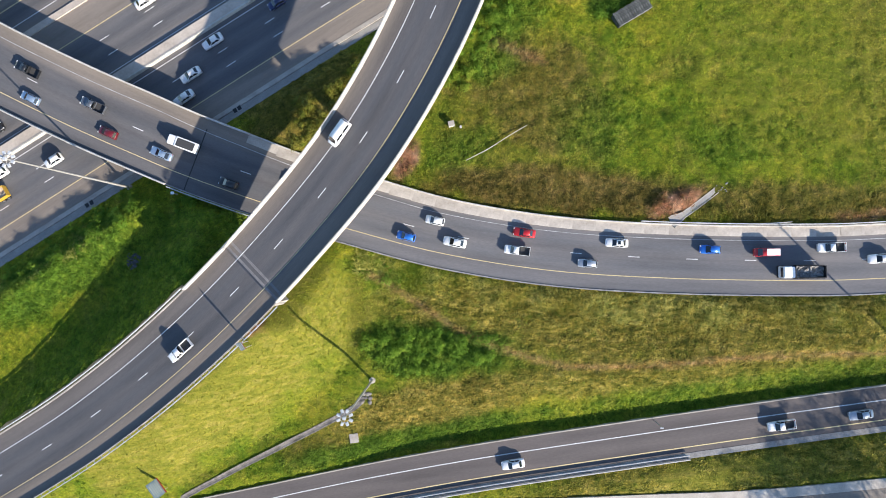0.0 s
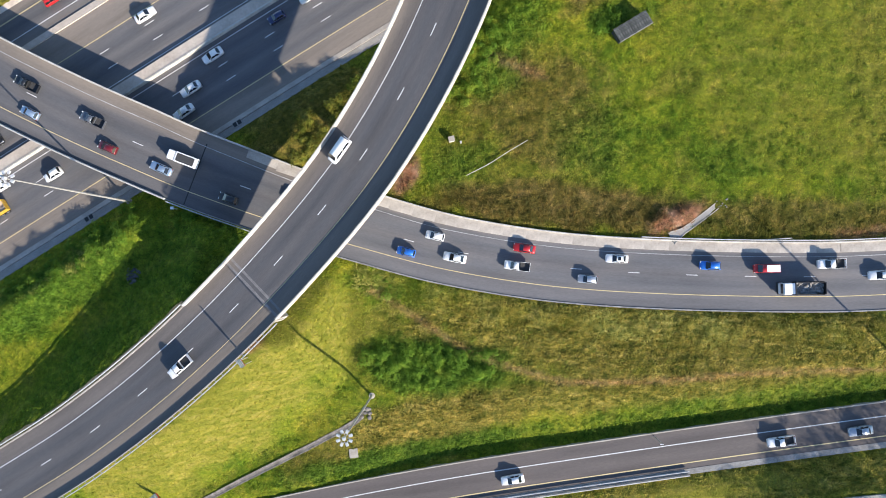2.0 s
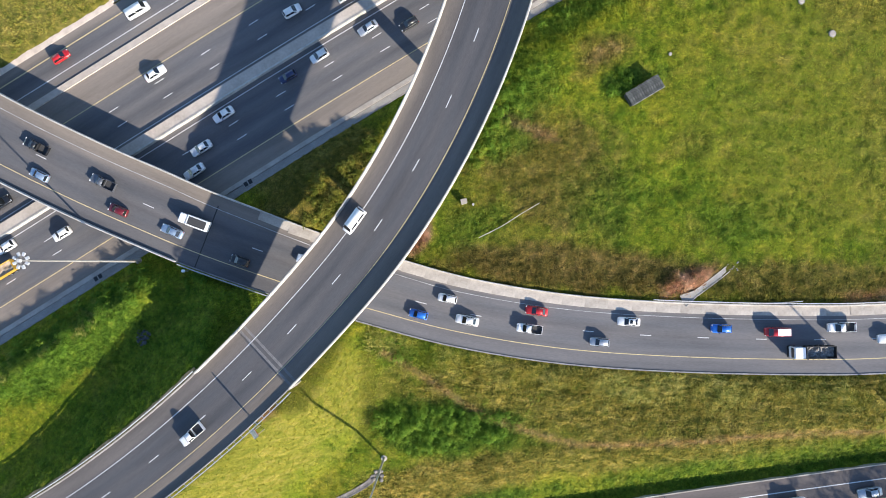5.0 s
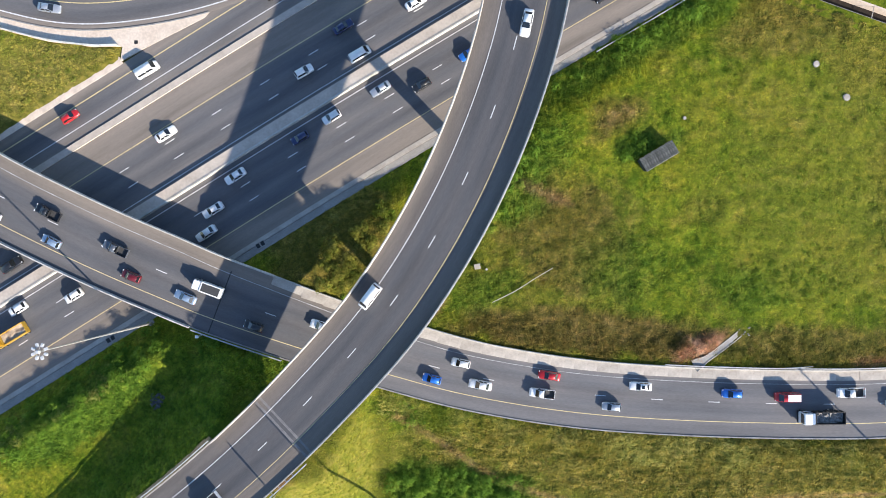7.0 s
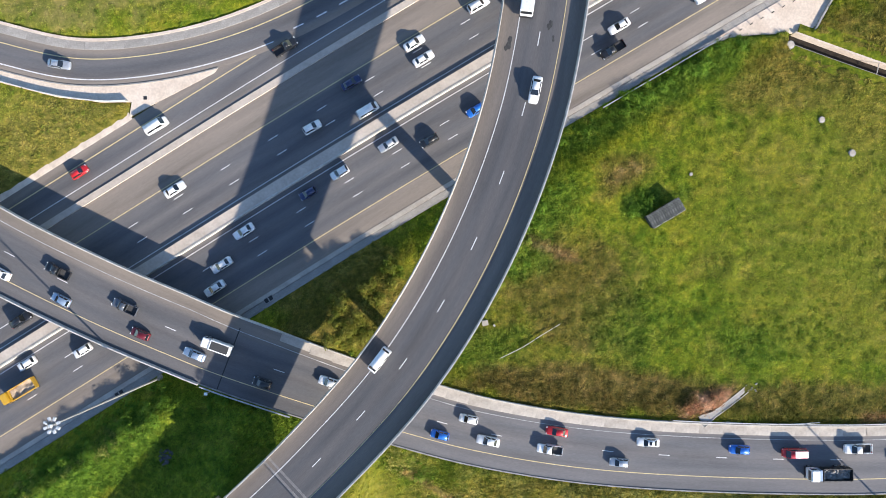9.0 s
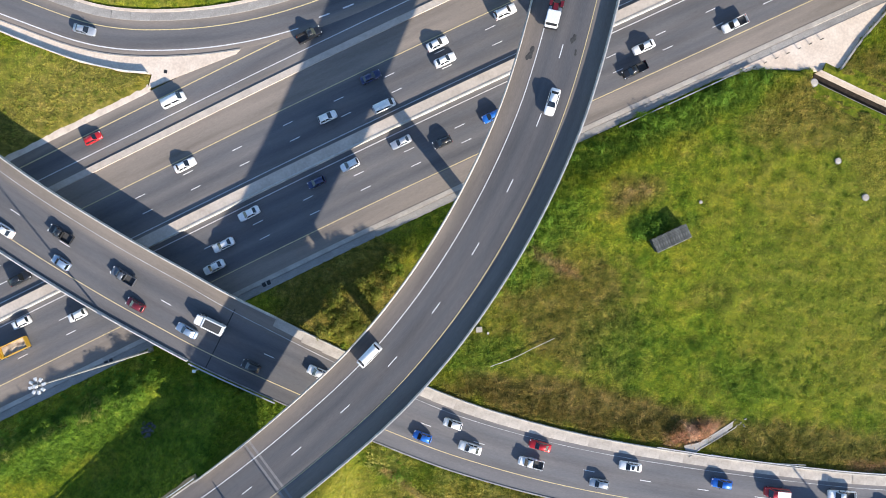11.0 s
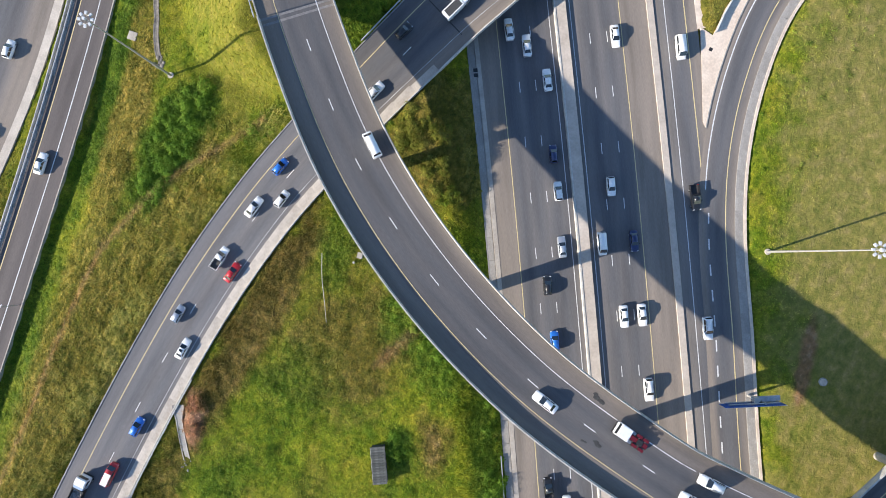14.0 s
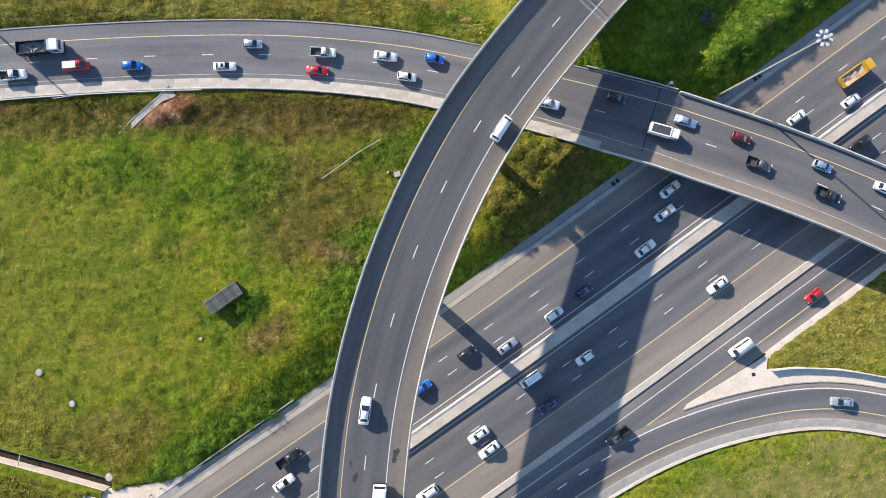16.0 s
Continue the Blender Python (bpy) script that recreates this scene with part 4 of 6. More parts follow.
def make_truck(kind):
    thing = new(kind, None)
    if kind == "box_truck":
        big_cab(thing, CAR_PAINT["white"], 1.5, 3.0, 2.2, 0.98)
        part("chassis", rounded_block(-2.9, 1.6, -0.45, 0.45, 0.55, 0.8, 0.03), TRIM, thing)
        part("load_body", rounded_block(-2.95, 1.4, -1.05, 1.05, 0.85, 2.3, 0.06), CAR_PAINT["white"], thing)
        part("roof_panel", panel([(-2.5, -0.8, 2.3), (1.1, -0.8, 2.3), (1.1, 0.8, 2.3), (-2.5, 0.8, 2.3)], 0.02), BED, thing)
        wheels(thing, (-1.8, 2.1), 1.0, True)
    elif kind == "dump_truck":
        big_cab(thing, CAR_PAINT["white"], 2.6, 4.3, 2.9)
        part("blue_cab_rear", rounded_block(1.9, 2.58, -1.1, 1.1, 0.8, 2.6, 0.08), CAR_PAINT["ice"], thing, "pale blue locker behind the cab")
        part("chassis", rounded_block(-4.2, 2.7, -0.5, 0.5, 0.6, 0.95, 0.03), TRIM, thing)
        bm = bmesh.new()
        for q in ((-4.2, 1.7, -1.22, -1.12, 1.0, 2.4), (-4.2, 1.7, 1.12, 1.22, 1.0, 2.4), (-4.3, -4.2, -1.22, 1.22, 1.0, 2.3), (1.7, 1.8, -1.22, 1.22, 1.0, 2.6), (-4.2, 1.7, -1.12, 1.12, 1.0, 1.15)):
            box(bm, *q)
        for i in range(6):
            for s in (-1, 1):
                box(bm, -3.9 + i * 1.05, -3.78 + i * 1.05, s * 1.28 - 0.06, s * 1.28 + 0.06, 1.0, 2.4)
        part("tipper_body", bm, TRIM, thing)
        bm = bmesh.new()
        bmesh.ops.create_grid(bm, x_segments=26, y_segments=12, size=1)
        for v in bm.verts:
            x, y = v.co.x * 2.85 - 1.25, v.co.y * 1.1
            v.co = (x, y, 1.55 + 0.5 * noise.noise(Vector((x * 0.9, y, 1))) + 0.25 * noise.noise(Vector((x * 3, y * 3, 5))))
        part("rubble_load", bm, RUBBLE, thing)
        wheels(thing, (-3.3, -2.0, 3.4), 1.2, True)
    elif kind == "truck_tractor":
        big_cab(thing, CAR_PAINT["white"], 0.9, 3.1, 3.1)
        part("chassis", rounded_block(-3.4, 1.0, -0.45, 0.45, 0.65, 0.95, 0.03), CAR_PAINT["maroon"], thing, "dark red steel chassis")
        part("fifth_wheel", rounded_block(-2.4, -1.3, -0.5, 0.5, 0.98, 1.12, 0.05), TRIM, thing)
        for x in (-2.6, -1.3):
            for s in (-1, 1):
                part("mudguard", rounded_block(x - 0.55, x + 0.55, s * 0.95 - 0.28, s * 0.95 + 0.28, 1.05, 1.12, 0.03), CAR_PAINT["maroon"], thing)
        part("tank", rounded_block(-0.6, 0.7, -1.15, -0.6, 0.55, 1.1, 0.1), RIM, thing)
        part("tank", rounded_block(-0.6, 0.7, 0.6, 1.15, 0.55, 1.1, 0.1), RIM, thing)
        wheels(thing, (-2.6, -1.3, 2.3), 1.2, True)
    elif kind == "yellow_truck":
        thing.name = "tipper_truck"
        big_cab(thing, CAR_PAINT["yellow"], 1.9, 3.5, 2.7)
        part("chassis", rounded_block(-3.6, 2.0, -0.5, 0.5, 0.6, 0.95, 0.03), TRIM, thing)
        bm = bmesh.new()
        for q in ((-3.7, 1.6, -1.2, -1.1, 1.0, 2.1), (-3.7, 1.6, 1.1, 1.2, 1.0, 2.1), (-3.8, -3.7, -1.2, 1.2, 1.0, 2.1), (1.6, 1.7, -1.2, 1.2, 1.0, 2.3), (-3.7, 1.6, -1.1, 1.1, 1.0, 1.15)):
            box(bm, *q)
        part("tipper_body", bm, CAR_PAINT["yellow"], thing)
        bm = bmesh.new()
        bmesh.ops.create_grid(bm, x_segments=22, y_segments=10, size=1)
        for v in bm.verts:
            x, y = v.co.x * 2.6 - 1.05, v.co.y * 1.09
            v.co = (x, y, 1.75 + 0.3 * noise.noise(Vector((x * 0.9, y, 9))))
        part("sand_load", bm, EARTH_PALE, thing, "pale sand load")
        wheels(thing, (-2.8, -1.6, 2.7), 1.2, True)
    return thing


EARTH_PALE = shade("pale_sand", [(0.3, (0.34, 0.25, 0.17)), (0.7, (0.5, 0.39, 0.28))], scale=1.5, fine=9, fine_mix=0.2, bump=0.03, bump_scale=6)
CAR_WORDS = {"sedan": "sedan car", "hatchback": "small hatchback car", "suv": "tall estate car with roof rails", "pickup_truck": "pickup truck with open load bed", "minibus": "minibus van with long side windows",
             "box_truck": "white box truck with dark roof panel", "dump_truck": "white and blue dump truck loaded with rubble", "truck_tractor": "white truck tractor with bare dark red chassis", "yellow_truck": "yellow tipper truck with pale sand load"}
CAR_KIND = {"pickup_truck": "pickup", "minibus": "van", "box_truck": "truck", "dump_truck": "truck", "truck_tractor": "truck", "yellow_truck": "truck"}
made_cars = {}


def park(kind, colour, x, y, line, group, where, forward=True, sunroof=False):
    """Stand a vehicle on a road at (x, y), facing along the road's line or against it."""
    s = line.nearest(x, y)[0]
    a, n = line.at(s), line.side(s)
    o = (x - a.x) * n.x + (y - a.y) * n.y
    m = line.place(s, o, 0.005)
    if not forward:
        m = m @ pose(0, 0, 0, 0, 0, 180)
    m = m @ pose(0, 0, 0, 0, 0, random.uniform(-1.5, 1.5)) @ Matrix.Diagonal((1.05, 1.05, 1.12, 1))
    key = (kind, colour, sunroof)
    words = CAR_WORDS[kind] if kind in CAR_KIND and CAR_KIND[kind] == "truck" else f"{colour if colour != 'ice' else 'pale blue'} {CAR_WORDS[kind]}" + (" with glass sunroof" if sunroof else "")
    if key not in made_cars:
        ob = make_truck(kind) if CAR_KIND.get(kind) == "truck" else make_car(kind, colour, sunroof)
        ob.matrix_basis = m
        made_cars[key] = ob
    else:
        ob = copy_thing(made_cars[key], m)
    return tagged(ob, f"{words} {where}", CAR_KIND.get(kind, "car"), group)


ON_MID = "on the middle ramp"
for kind, colour, x, y in (("sedan", "white", -102.3, 40.2), ("pickup_truck", "black", -90.6, 40.7), ("hatchback", "ice", -89.6, 34.5), ("pickup_truck", "grey", -76.6, 33.1), ("hatchback", "maroon", -73.6, 27.4),
                           ("sedan", "ice", -63.2, 23.3), ("box_truck", "white", -58.0, 25.1), ("hatchback", "black", -48.7, 16.9), ("suv", "white", -35.1, 17.1), ("hatchback", "blue", -11.5, 5.8), ("hatchback", "white", -5.1, 9.1),
                           ("sedan", "white", -1.0, 4.5), ("sedan", "red", 13.8, 6.5), ("pickup_truck", "white", 12.5, 2.7), ("hatchback", "silver", 26.8, 0.0), ("hatchback", "blue", 52.6, 2.9), ("minibus", "red", 64.5, 2.3),
                           ("pickup_truck", "white", 78.0, 3.3), ("dump_truck", "white", 71.7, -1.8), ("sedan", "white", 87.9, 1.0), ("suv", "grey", 95.4, 4.7)):
    park(kind, colour, x, y, MID, "cars on the middle ramp", ON_MID, False)
park("sedan", "white", 33.4, 4.3, MID, "cars on the middle ramp", ON_MID, False, True)
ON_MAIN = "on the highway"
for kind, colour, u, v in (("sedan", "white", 33.6, 86.7), ("sedan", "white", 30.4, 82.7), ("sedan", "navy", 13.9, 86.3), ("hatchback", "white", 5.1, 82.3), ("minibus", "white", 16.2, 79.2), ("sedan", "white", -30.5, 86.0),
                           ("hatchback", "white", 81.6, 82.9), ("sedan", "black", 102.2, 87.1), ("suv", "white", 48.7, 86.7), ("suv", "black", -75.8, 78.6), ("hatchback", "orange", 62.9, 86.6)):
    p = main(u, v)
    park(kind, colour, p.x, p.y, MAIN, "cars on the highway", ON_MAIN, True)
for kind, colour, u, v in (("sedan", "silver", 15.5, 70.4), ("hatchback", "white", 4.5, 70.6), ("hatchback", "navy", -6.6, 70.2), ("sedan", "white", -19.7, 70.3), ("sedan", "white", -27.6, 66.4), ("sedan", "white", -34.5, 62.7),
                           ("hatchback", "blue", 34.7, 67.1), ("hatchback", "black", 22.0, 66.5), ("sedan", "white", 72.7, 66.8), ("pickup_truck", "black", 67.0, 63.0), ("hatchback", "white", -79.4, 69.6), ("hatchback", "white", -63.6, 65.9),
                           ("pickup_truck", "white", 93.7, 62.9), ("yellow_truck", "yellow", -82.8, 65.1), ("sedan", "white", -96.3, 69.5)):
    p = main(u, v)
    park(kind, colour, p.x, p.y, MAIN, "cars on the highway", ON_MAIN, False)
for kind, colour, u, v in (("minibus", "white", -26.2, 100.1), ("pickup_truck", "black", 7.1, 100.5), ("hatchback", "red", -48.2, 100.1), ("suv", "white", 35.6, 100.7)):
    p = main(u, v)
    park(kind, colour, p.x, p.y, MAIN, "cars on the side lane", "on the side lane", True)
for kind, colour, x, y in (("sedan", "white", 10.7, 106.3), ("suv", "white", 6.4, 108.9), ("truck_tractor", "white", 5.1, 91.4), ("sedan", "white", 6.2, 74.0), ("minibus", "white", -22.5, 24.2), ("pickup_truck", "white", -55.3, -17.4)):
    park(kind, colour, x, y, UPPER, "cars on the flyover", "on the flyover ramp", False)
for kind, colour, x, y in (("sedan", "white", 11.8, -43.0), ("pickup_truck", "white", 67.7, -34.4), ("sedan", "silver", 84.9, -32.0)):
    park(kind, colour, x, y, BOTTOM, "cars on the lower ramp", "on the lower ramp", False)
park("sedan", "silver", -96.0, 86.1, LOOP, "cars on the loop ramp", "on the loop ramp", True)
for kind, colour, x, y in (("hatchback", "white", -8.2, -61.0), ("hatchback", "red", 11.6, -57.7)):
    park(kind, colour, x, y, BOTTOM2, "cars on the service road", "on the road beyond the lower ramp", False)


# ---- fixtures ----
def tube(bm, a, b, r0, r1=None, seg=10):
    a, b = Vector(a), Vector(b)
    q = (b - a).to_track_quat("Z", "Y").to_matrix().to_4x4()
    bmesh.ops.create_cone(bm, cap_ends=True, segments=seg, radius1=r0, radius2=r0 if r1 is None else r1, depth=(b - a).length, matrix=Matrix.Translation((a + b) / 2) @ q)
    return bm


GALV = shade("grey_galvanised_pole", [(0.3, (0.36, 0.345, 0.32)), (0.7, (0.52, 0.50, 0.46))], scale=1.5, fine=12, fine_mix=0.12, rough=0.5, metal=0.3)
LAMP_BODY = plain("lamp_housing", (0.66, 0.67, 0.68), 0.4, 0.2)
SIGN_BLUE = shade("blue_sign_face", [(0.3, (0.012, 0.075, 0.30)), (0.7, (0.02, 0.11, 0.40))], scale=1.0, fine=8, fine_mix=0.1, rough=0.35)
SIGN_BACK = shade("sign_back_metal", [(0.3, (0.26, 0.32, 0.38)), (0.7, (0.40, 0.47, 0.52))], scale=1.5, fine=10, fine_mix=0.12, rough=0.5, metal=0.3)
TIMBER = shade("weathered_roof_board", [(0.3, (0.045, 0.05, 0.048)), (0.55, (0.085, 0.09, 0.085)), (0.8, (0.15, 0.15, 0.138))], scale=1.2, fine=5, fine_mix=0.4, bump=0.02, bump_scale=8, per_piece=0.28)
# near-black brown for the bottom of the open channel
CHANNEL_FLOOR = shade("dark_channel_floor", [(0.3, (0.012, 0.009, 0.007)), (0.7, (0.035, 0.027, 0.02))], scale=1.0, fine=6, fine_mix=0.3)


def high_mast(x, y, top):
    z = ground_height(x, y)
    thing = new("high_mast_light", None)
    thing.matrix_basis = pose(x, y, z)
    h = top - z
    part("base", tube(bmesh.new(), (0, 0, -0.4), (0, 0, 0.25), 0.7, 0.65, 16), CONCRETE, thing)
    part("pole", tube(bmesh.new(), (0, 0, 0.2), (0, 0, h), 0.25, 0.11, 14), GALV, thing, smooth=False)
    bm = bmesh.new()
    for i in range(16):
        a, b = math.tau * i / 16, math.tau * (i + 1) / 16
        tube(bm, (0.78 * math.cos(a), 0.78 * math.sin(a), h - 0.2), (0.78 * math.cos(b), 0.78 * math.sin(b), h - 0.2), 0.05, seg=6)
    for i in range(4):
        a = math.tau * i / 4
        tube(bm, (0.1 * math.cos(a), 0.1 * math.sin(a), h - 0.2), (0.78 * math.cos(a), 0.78 * math.sin(a), h - 0.2), 0.035, seg=6)
    part("lamp_ring", bm, GALV, thing)
    part("head", rounded_block(-0.28, 0.28, -0.28, 0.28, h - 0.1, h + 0.45, 0.08), LAMP_BODY, thing)
    for i in range(8):
        bm = rounded_block(0.82, 1.42, -0.24, 0.24, h - 0.36, h - 0.06, 0.06)
        bmesh.ops.rotate(bm, verts=bm.verts[:], cent=(0, 0, 0), matrix=Matrix.Rotation(math.tau * (i + 0.5) / 8, 3, "Z"))
        lamp = part("floodlight", bm, LAMP_BODY, thing)
        bm = rounded_block(0.9, 1.36, -0.18, 0.18, h - 0.39, h - 0.355, 0.01)
        bmesh.ops.rotate(bm, verts=bm.verts[:], cent=(0, 0, 0), matrix=Matrix.Rotation(math.tau * (i + 0.5) / 8, 3, "Z"))
        part("lens", bm, LAMP_CLEAR, lamp)
    return tagged(thing, "tall grey lighting mast with a ring of eight floodlights", "street lamp", "high masts")


for x, y, top in ((-73.0, 16.8, 36.4), (-18.5, -25.0, 33.7), (-41.9, 109.5, 34.5), (96.2, -21.4, 36.5)):
    high_mast(x, y, top)

# piers and abutment of the flyover
for x, y in ((-18.4, 23.6), (-2.6, 52.0), (8.6, 95.5), (5.0, 142)):
    s, d, z = UPPER.nearest(x, y)
    m = UPPER.place(s, -0.3, 0)
    foot = min(-0.5, ground_height(x, y) - 1.0)
    bm = loft([[(1.0 * a * w, 1.95 * b * w, q) for a, b in ((1, 0.5), (0.6, 1), (-0.6, 1), (-1, 0.5), (-1, -0.5), (-0.6, -1), (0.6, -1), (1, -0.5))] for q, w in ((foot - z, 1.0), (-4.6, 1.0), (-2.45, 1.5))])
    p = part("pier", bm, CONCRETE, upper)
    p.matrix_basis = Matrix.Translation(m.translation) @ Matrix.Rotation(math.atan2(m[1][0], m[0][0]), 4, "Z")
bm = bmesh.new()
box(bm, -1.2, 0, -7.7, 7.6, -9, -0.26)
part("abutment", bm, CONCRETE, upper).matrix_basis = UPPER.place(JOINT, 0, 0)
for x, y in ((-103, 46), (-79, 32)):
    s = MID.nearest(x, y)[0]
    for o in (1.0, 8.5):
        q = MID.off(s, o)
        bm = tube(bmesh.new(), (0, 0, -q.z - 0.5), (0, 0, -1.2), 0.6, 0.6, 16)
        part("pier", bm, CONCRETE, middle).location = q
# expansion joint: two steel-edged concrete bands across the deck
JOINT_GREY = shade("joint_mortar", [(0.3, (0.16, 0.15, 0.15)), (0.6, (0.23, 0.22, 0.215)), (0.8, (0.29, 0.28, 0.27))], scale=1.0, fine=5, fine_mix=0.2)
for ds, w, mt in ((0.0, 0.5, JOINT_GREY), (1.25, 0.5, JOINT_GREY)):
    part("expansion_joint", sweep(UPPER, JOINT + ds, JOINT + ds + w, slab(7.3, -7.4, 0.008, 0.03), 1), mt, upper)
for x in (-57.5,):
    s = MID_AT(x)
    part("expansion_joint", sweep(MID, s, s + 0.25, slab(mid_white(s) + 0.6, -3.0, 0.008, 0.03), 1), TRIM, middle)

# kerb walls and slabs along the ramps
part("kerb_wall", sweep(MID, MID_AT(-49), MID.length, lambda s: wall_profile(0.34, 0.2, 0.55, mid_north(s)), 2), PARAPET, middle)
part("kerb", sweep(MID, MID_AT(-61), MID.length, [(-3.1, 0.14), (-3.1, -0.3), (-3.35, -0.3), (-3.35, 0.14)], 2), CONCRETE_DARK, middle)
part("kerb", sweep(BOTTOM, 0, BOTTOM.length, [(3.15, 0.16), (2.9, 0.16), (2.9, -0.3), (2.9, -2.6), (3.15, -2.6)], 3), CONCRETE, bottom)
part("drain_strip", sweep(BOTTOM, 0, BOTTOM.length, [(-5.4, 0.05), (-6.6, 0.12), (-6.6, -0.5), (-5.4, -0.5)], 3), CONCRETE_DARK, bottom)
part("kerb_wall", sweep(BOTTOM, 0, BOTTOM.nearest(48, -36)[0], wall_profile(0.34, 0.2, 0.7, -6.7), 3), PARAPET, bottom)
part("kerb", sweep(LOOP, 0, LOOP.length, [(4.55, 0.2), (3.92, 0.2), (3.88, -0.3), (4.55, -0.3)], 2), CREAM, loop)
dashes(LOOP, LOOP.nearest(-44, 98)[0], LOOP.nearest(84, 173)[0], -3.75, loop, 5.6, 2.5, 0.3)


def slabs(line, s0, s1, o, wide, length, road, mat, dz=-0.22, gap=0.06):
    """Cast slabs laid end to end along a line, open joints between them."""
    me = box_mesh("concrete_slab", length - gap, wide, 0.3, mat, 0.015)
    s = s0
    while s < s1:
        piece("concrete_slab", me, road, line.place(s, o(s) if callable(o) else o, dz))
        s += length


slabs(LOOP, LOOP.nearest(-128, 97)[0], LOOP.nearest(40, 147)[0], 2.95, 1.8, 4.6, loop, GUTTER_GREY, -0.205)
slabs(MID, MID_AT(-40), MID_AT(98), lambda s: (mid_white(s) + 1.15 + mid_north(s)) / 2 - 0.1, 2.3, 5.2, middle, CONCRETE, -0.20)
slabs(MAIN, U0 - 110, U0 + 108, 55.1, 1.5, 5.0, verge, GUTTER_GREY, -0.29)


def guard_rail(line, s0, s1, o, face=1, lift=0.0):
    """Waved steel beam on posts."""
    wave = [(o + w * face, h + lift) for w, h in ((0, 0.45), (0.05, 0.50), (0, 0.56), (0.05, 0.66), (0, 0.76), (-0.16, 0.76), (-0.16, 0.45))]
    thing = part("guard_rail", sweep(line, s0, s1, wave, 2), ZINC)
    setting(thing, "galvanised steel guard rail on posts along the road edge", "guard rail")
    me = box_mesh("post", 0.12, 0.16, 0.85, TIMBER)
    s = s0
    while s < s1:
        piece("post", me, thing, line.place(s, o - 0.16 * face, -0.12 + lift))
        s += 3.8
    return thing


rail = guard_rail(UPPER, 60, JOINT - 0.5, -8.3)
bracket = box_mesh("bracket", 0.16, 0.62, 0.07, ZINC)
for k in range(int((JOINT - 62) / 1.9)):
    piece("bracket", bracket, rail, UPPER.place(61 + 1.9 * k, -7.96, 0.56))
guard_rail(MID, MID_AT(-60.5), MID_AT(-42), -3.55)
guard_rail(MID, MID_AT(38), MID_AT(125), 11.75, -1)
guard_rail(UPPER, 40, RAIL_END - 0.5, 8.1, -1, -0.22)
guard_rail(BOTTOM, BOTTOM.nearest(-60, -55)[0], BOTTOM.nearest(48, -36)[0], -5.7)
guard_rail(MAIN, U0 + 60, U0 + 92, 53.75)

# concrete aprons: the gore at the loop ramp and the slabs along the side lane
SLAB = box_mesh("concrete_slab", 3.98, 2.5, 0.3, CREAM, 0.02)
edge_strip = setting(part("side_strip", sweep(MAIN, U0 - 130, U0 - 28, slab(107.9, 105.7, 0.02, 0.4), 30), CREAM), "pale concrete strip beside the side lane", "kerb")
for i in range(25):
    piece("concrete_slab", SLAB, edge_strip, MAIN.place(U0 - 128 + 4.05 * i, 106.95, -0.26 + 0.006 * (i % 3)))


def prism(outline, z0, z1):
    bm = bmesh.new()
    lo, hi = [bm.verts.new((x, y, z0)) for x, y in outline], [bm.verts.new((x, y, z1)) for x, y in outline]
    bm.faces.new(hi)
    bm.faces.new(lo[::-1])
    for i in range(len(lo)):
        j = (i + 1) % len(lo)
        bm.faces.new((lo[i], lo[j], hi[j], hi[i]))
    bmesh.ops.recalc_face_normals(bm, faces=bm.faces[:])
    return bm


s_tip = LOOP.nearest(-61.5, 92)[0]
outer = [LOOP.off(s, -6.1) for s in np.linspace(LOOP.nearest(-140, 103)[0], s_tip - 1, 16)]
outer = [(p.x, p.y) for p in outer]
gore = setting(part("gore_apron", prism([*GORE[:9]] + outer[::-1], -0.4, 0.075), CREAM), "pale concrete gore apron between loop ramp and side lane", "pavement")
part("kerb", sweep(LOOP, LOOP.nearest(-140, 103)[0], s_tip - 1, [(-5.9, 0.16), (-6.15, 0.16), (-6.15, -0.3), (-5.9, -0.3)], 2), CONCRETE_DARK, gore)
part("drain_grate", rounded_block(-77.3, -76.5, 78.4, 79.2, 0.05, 0.1, 0.02), TRIM, gore)
PALE_PANEL = shade("pale_metal_panel", [(0.3, (0.50, 0.55, 0.60)), (0.7, (0.66, 0.70, 0.74))], scale=1.5, fine=10, fine_mix=0.1, rough=0.45, metal=0.2)
screen = new("railing_screen", None)
SCREEN_LINE = Line([(-125.6, 87.4, 0), (-109.4, 82.5, 0), (-96.8, 79.3, 0), (-86.6, 78.0, 0), (-79.8, 78.1, 0)])
panel_me = box_mesh("panel", 3.6, 0.06, 1.15, PALE_PANEL, 0.01)
post_me = box_mesh("post", 0.14, 0.14, 1.35, STEEL)
s = 1.9
while s < SCREEN_LINE.length - 1:
    piece("panel", panel_me, screen, SCREEN_LINE.place(s, 0, 0.1))
    piece("post", post_me, screen, SCREEN_LINE.place(s + 1.92, 0, 0))
    s += 3.84
tagged(screen, "grey metal panel railing along the edge of the concrete apron", "railing")

# north-east culvert: apron, wing walls and open channel
apron = setting(part("culvert_apron", prism([*APRON], -0.4, 0.10), CREAM), "pale concrete culvert apron beside the highway", "pavement")
part("wing_wall", sweep(Line([(70.9, 93.9, 0.1), (74.7, 100.7, 0.1), (82, 111, 0.1)]), 0, 20, wall_profile(0.5, 0.35, 0.5), 2), GUTTER_GREY, apron)
CHANNEL = Line([(65.9, 92.0, 0.0), (76, 88.3, 0.0), (87, 84.4, 0.0), (109, 76.6, 0.0)])
channel = setting(part("drain_channel", sweep(CHANNEL, 0, CHANNEL.length, [(1.18, -1.2), (-1.0, -1.2), (-1.0, -1.5), (1.18, -1.5)], 2), CHANNEL_FLOOR), "open drainage channel with pale concrete wall", "drain")
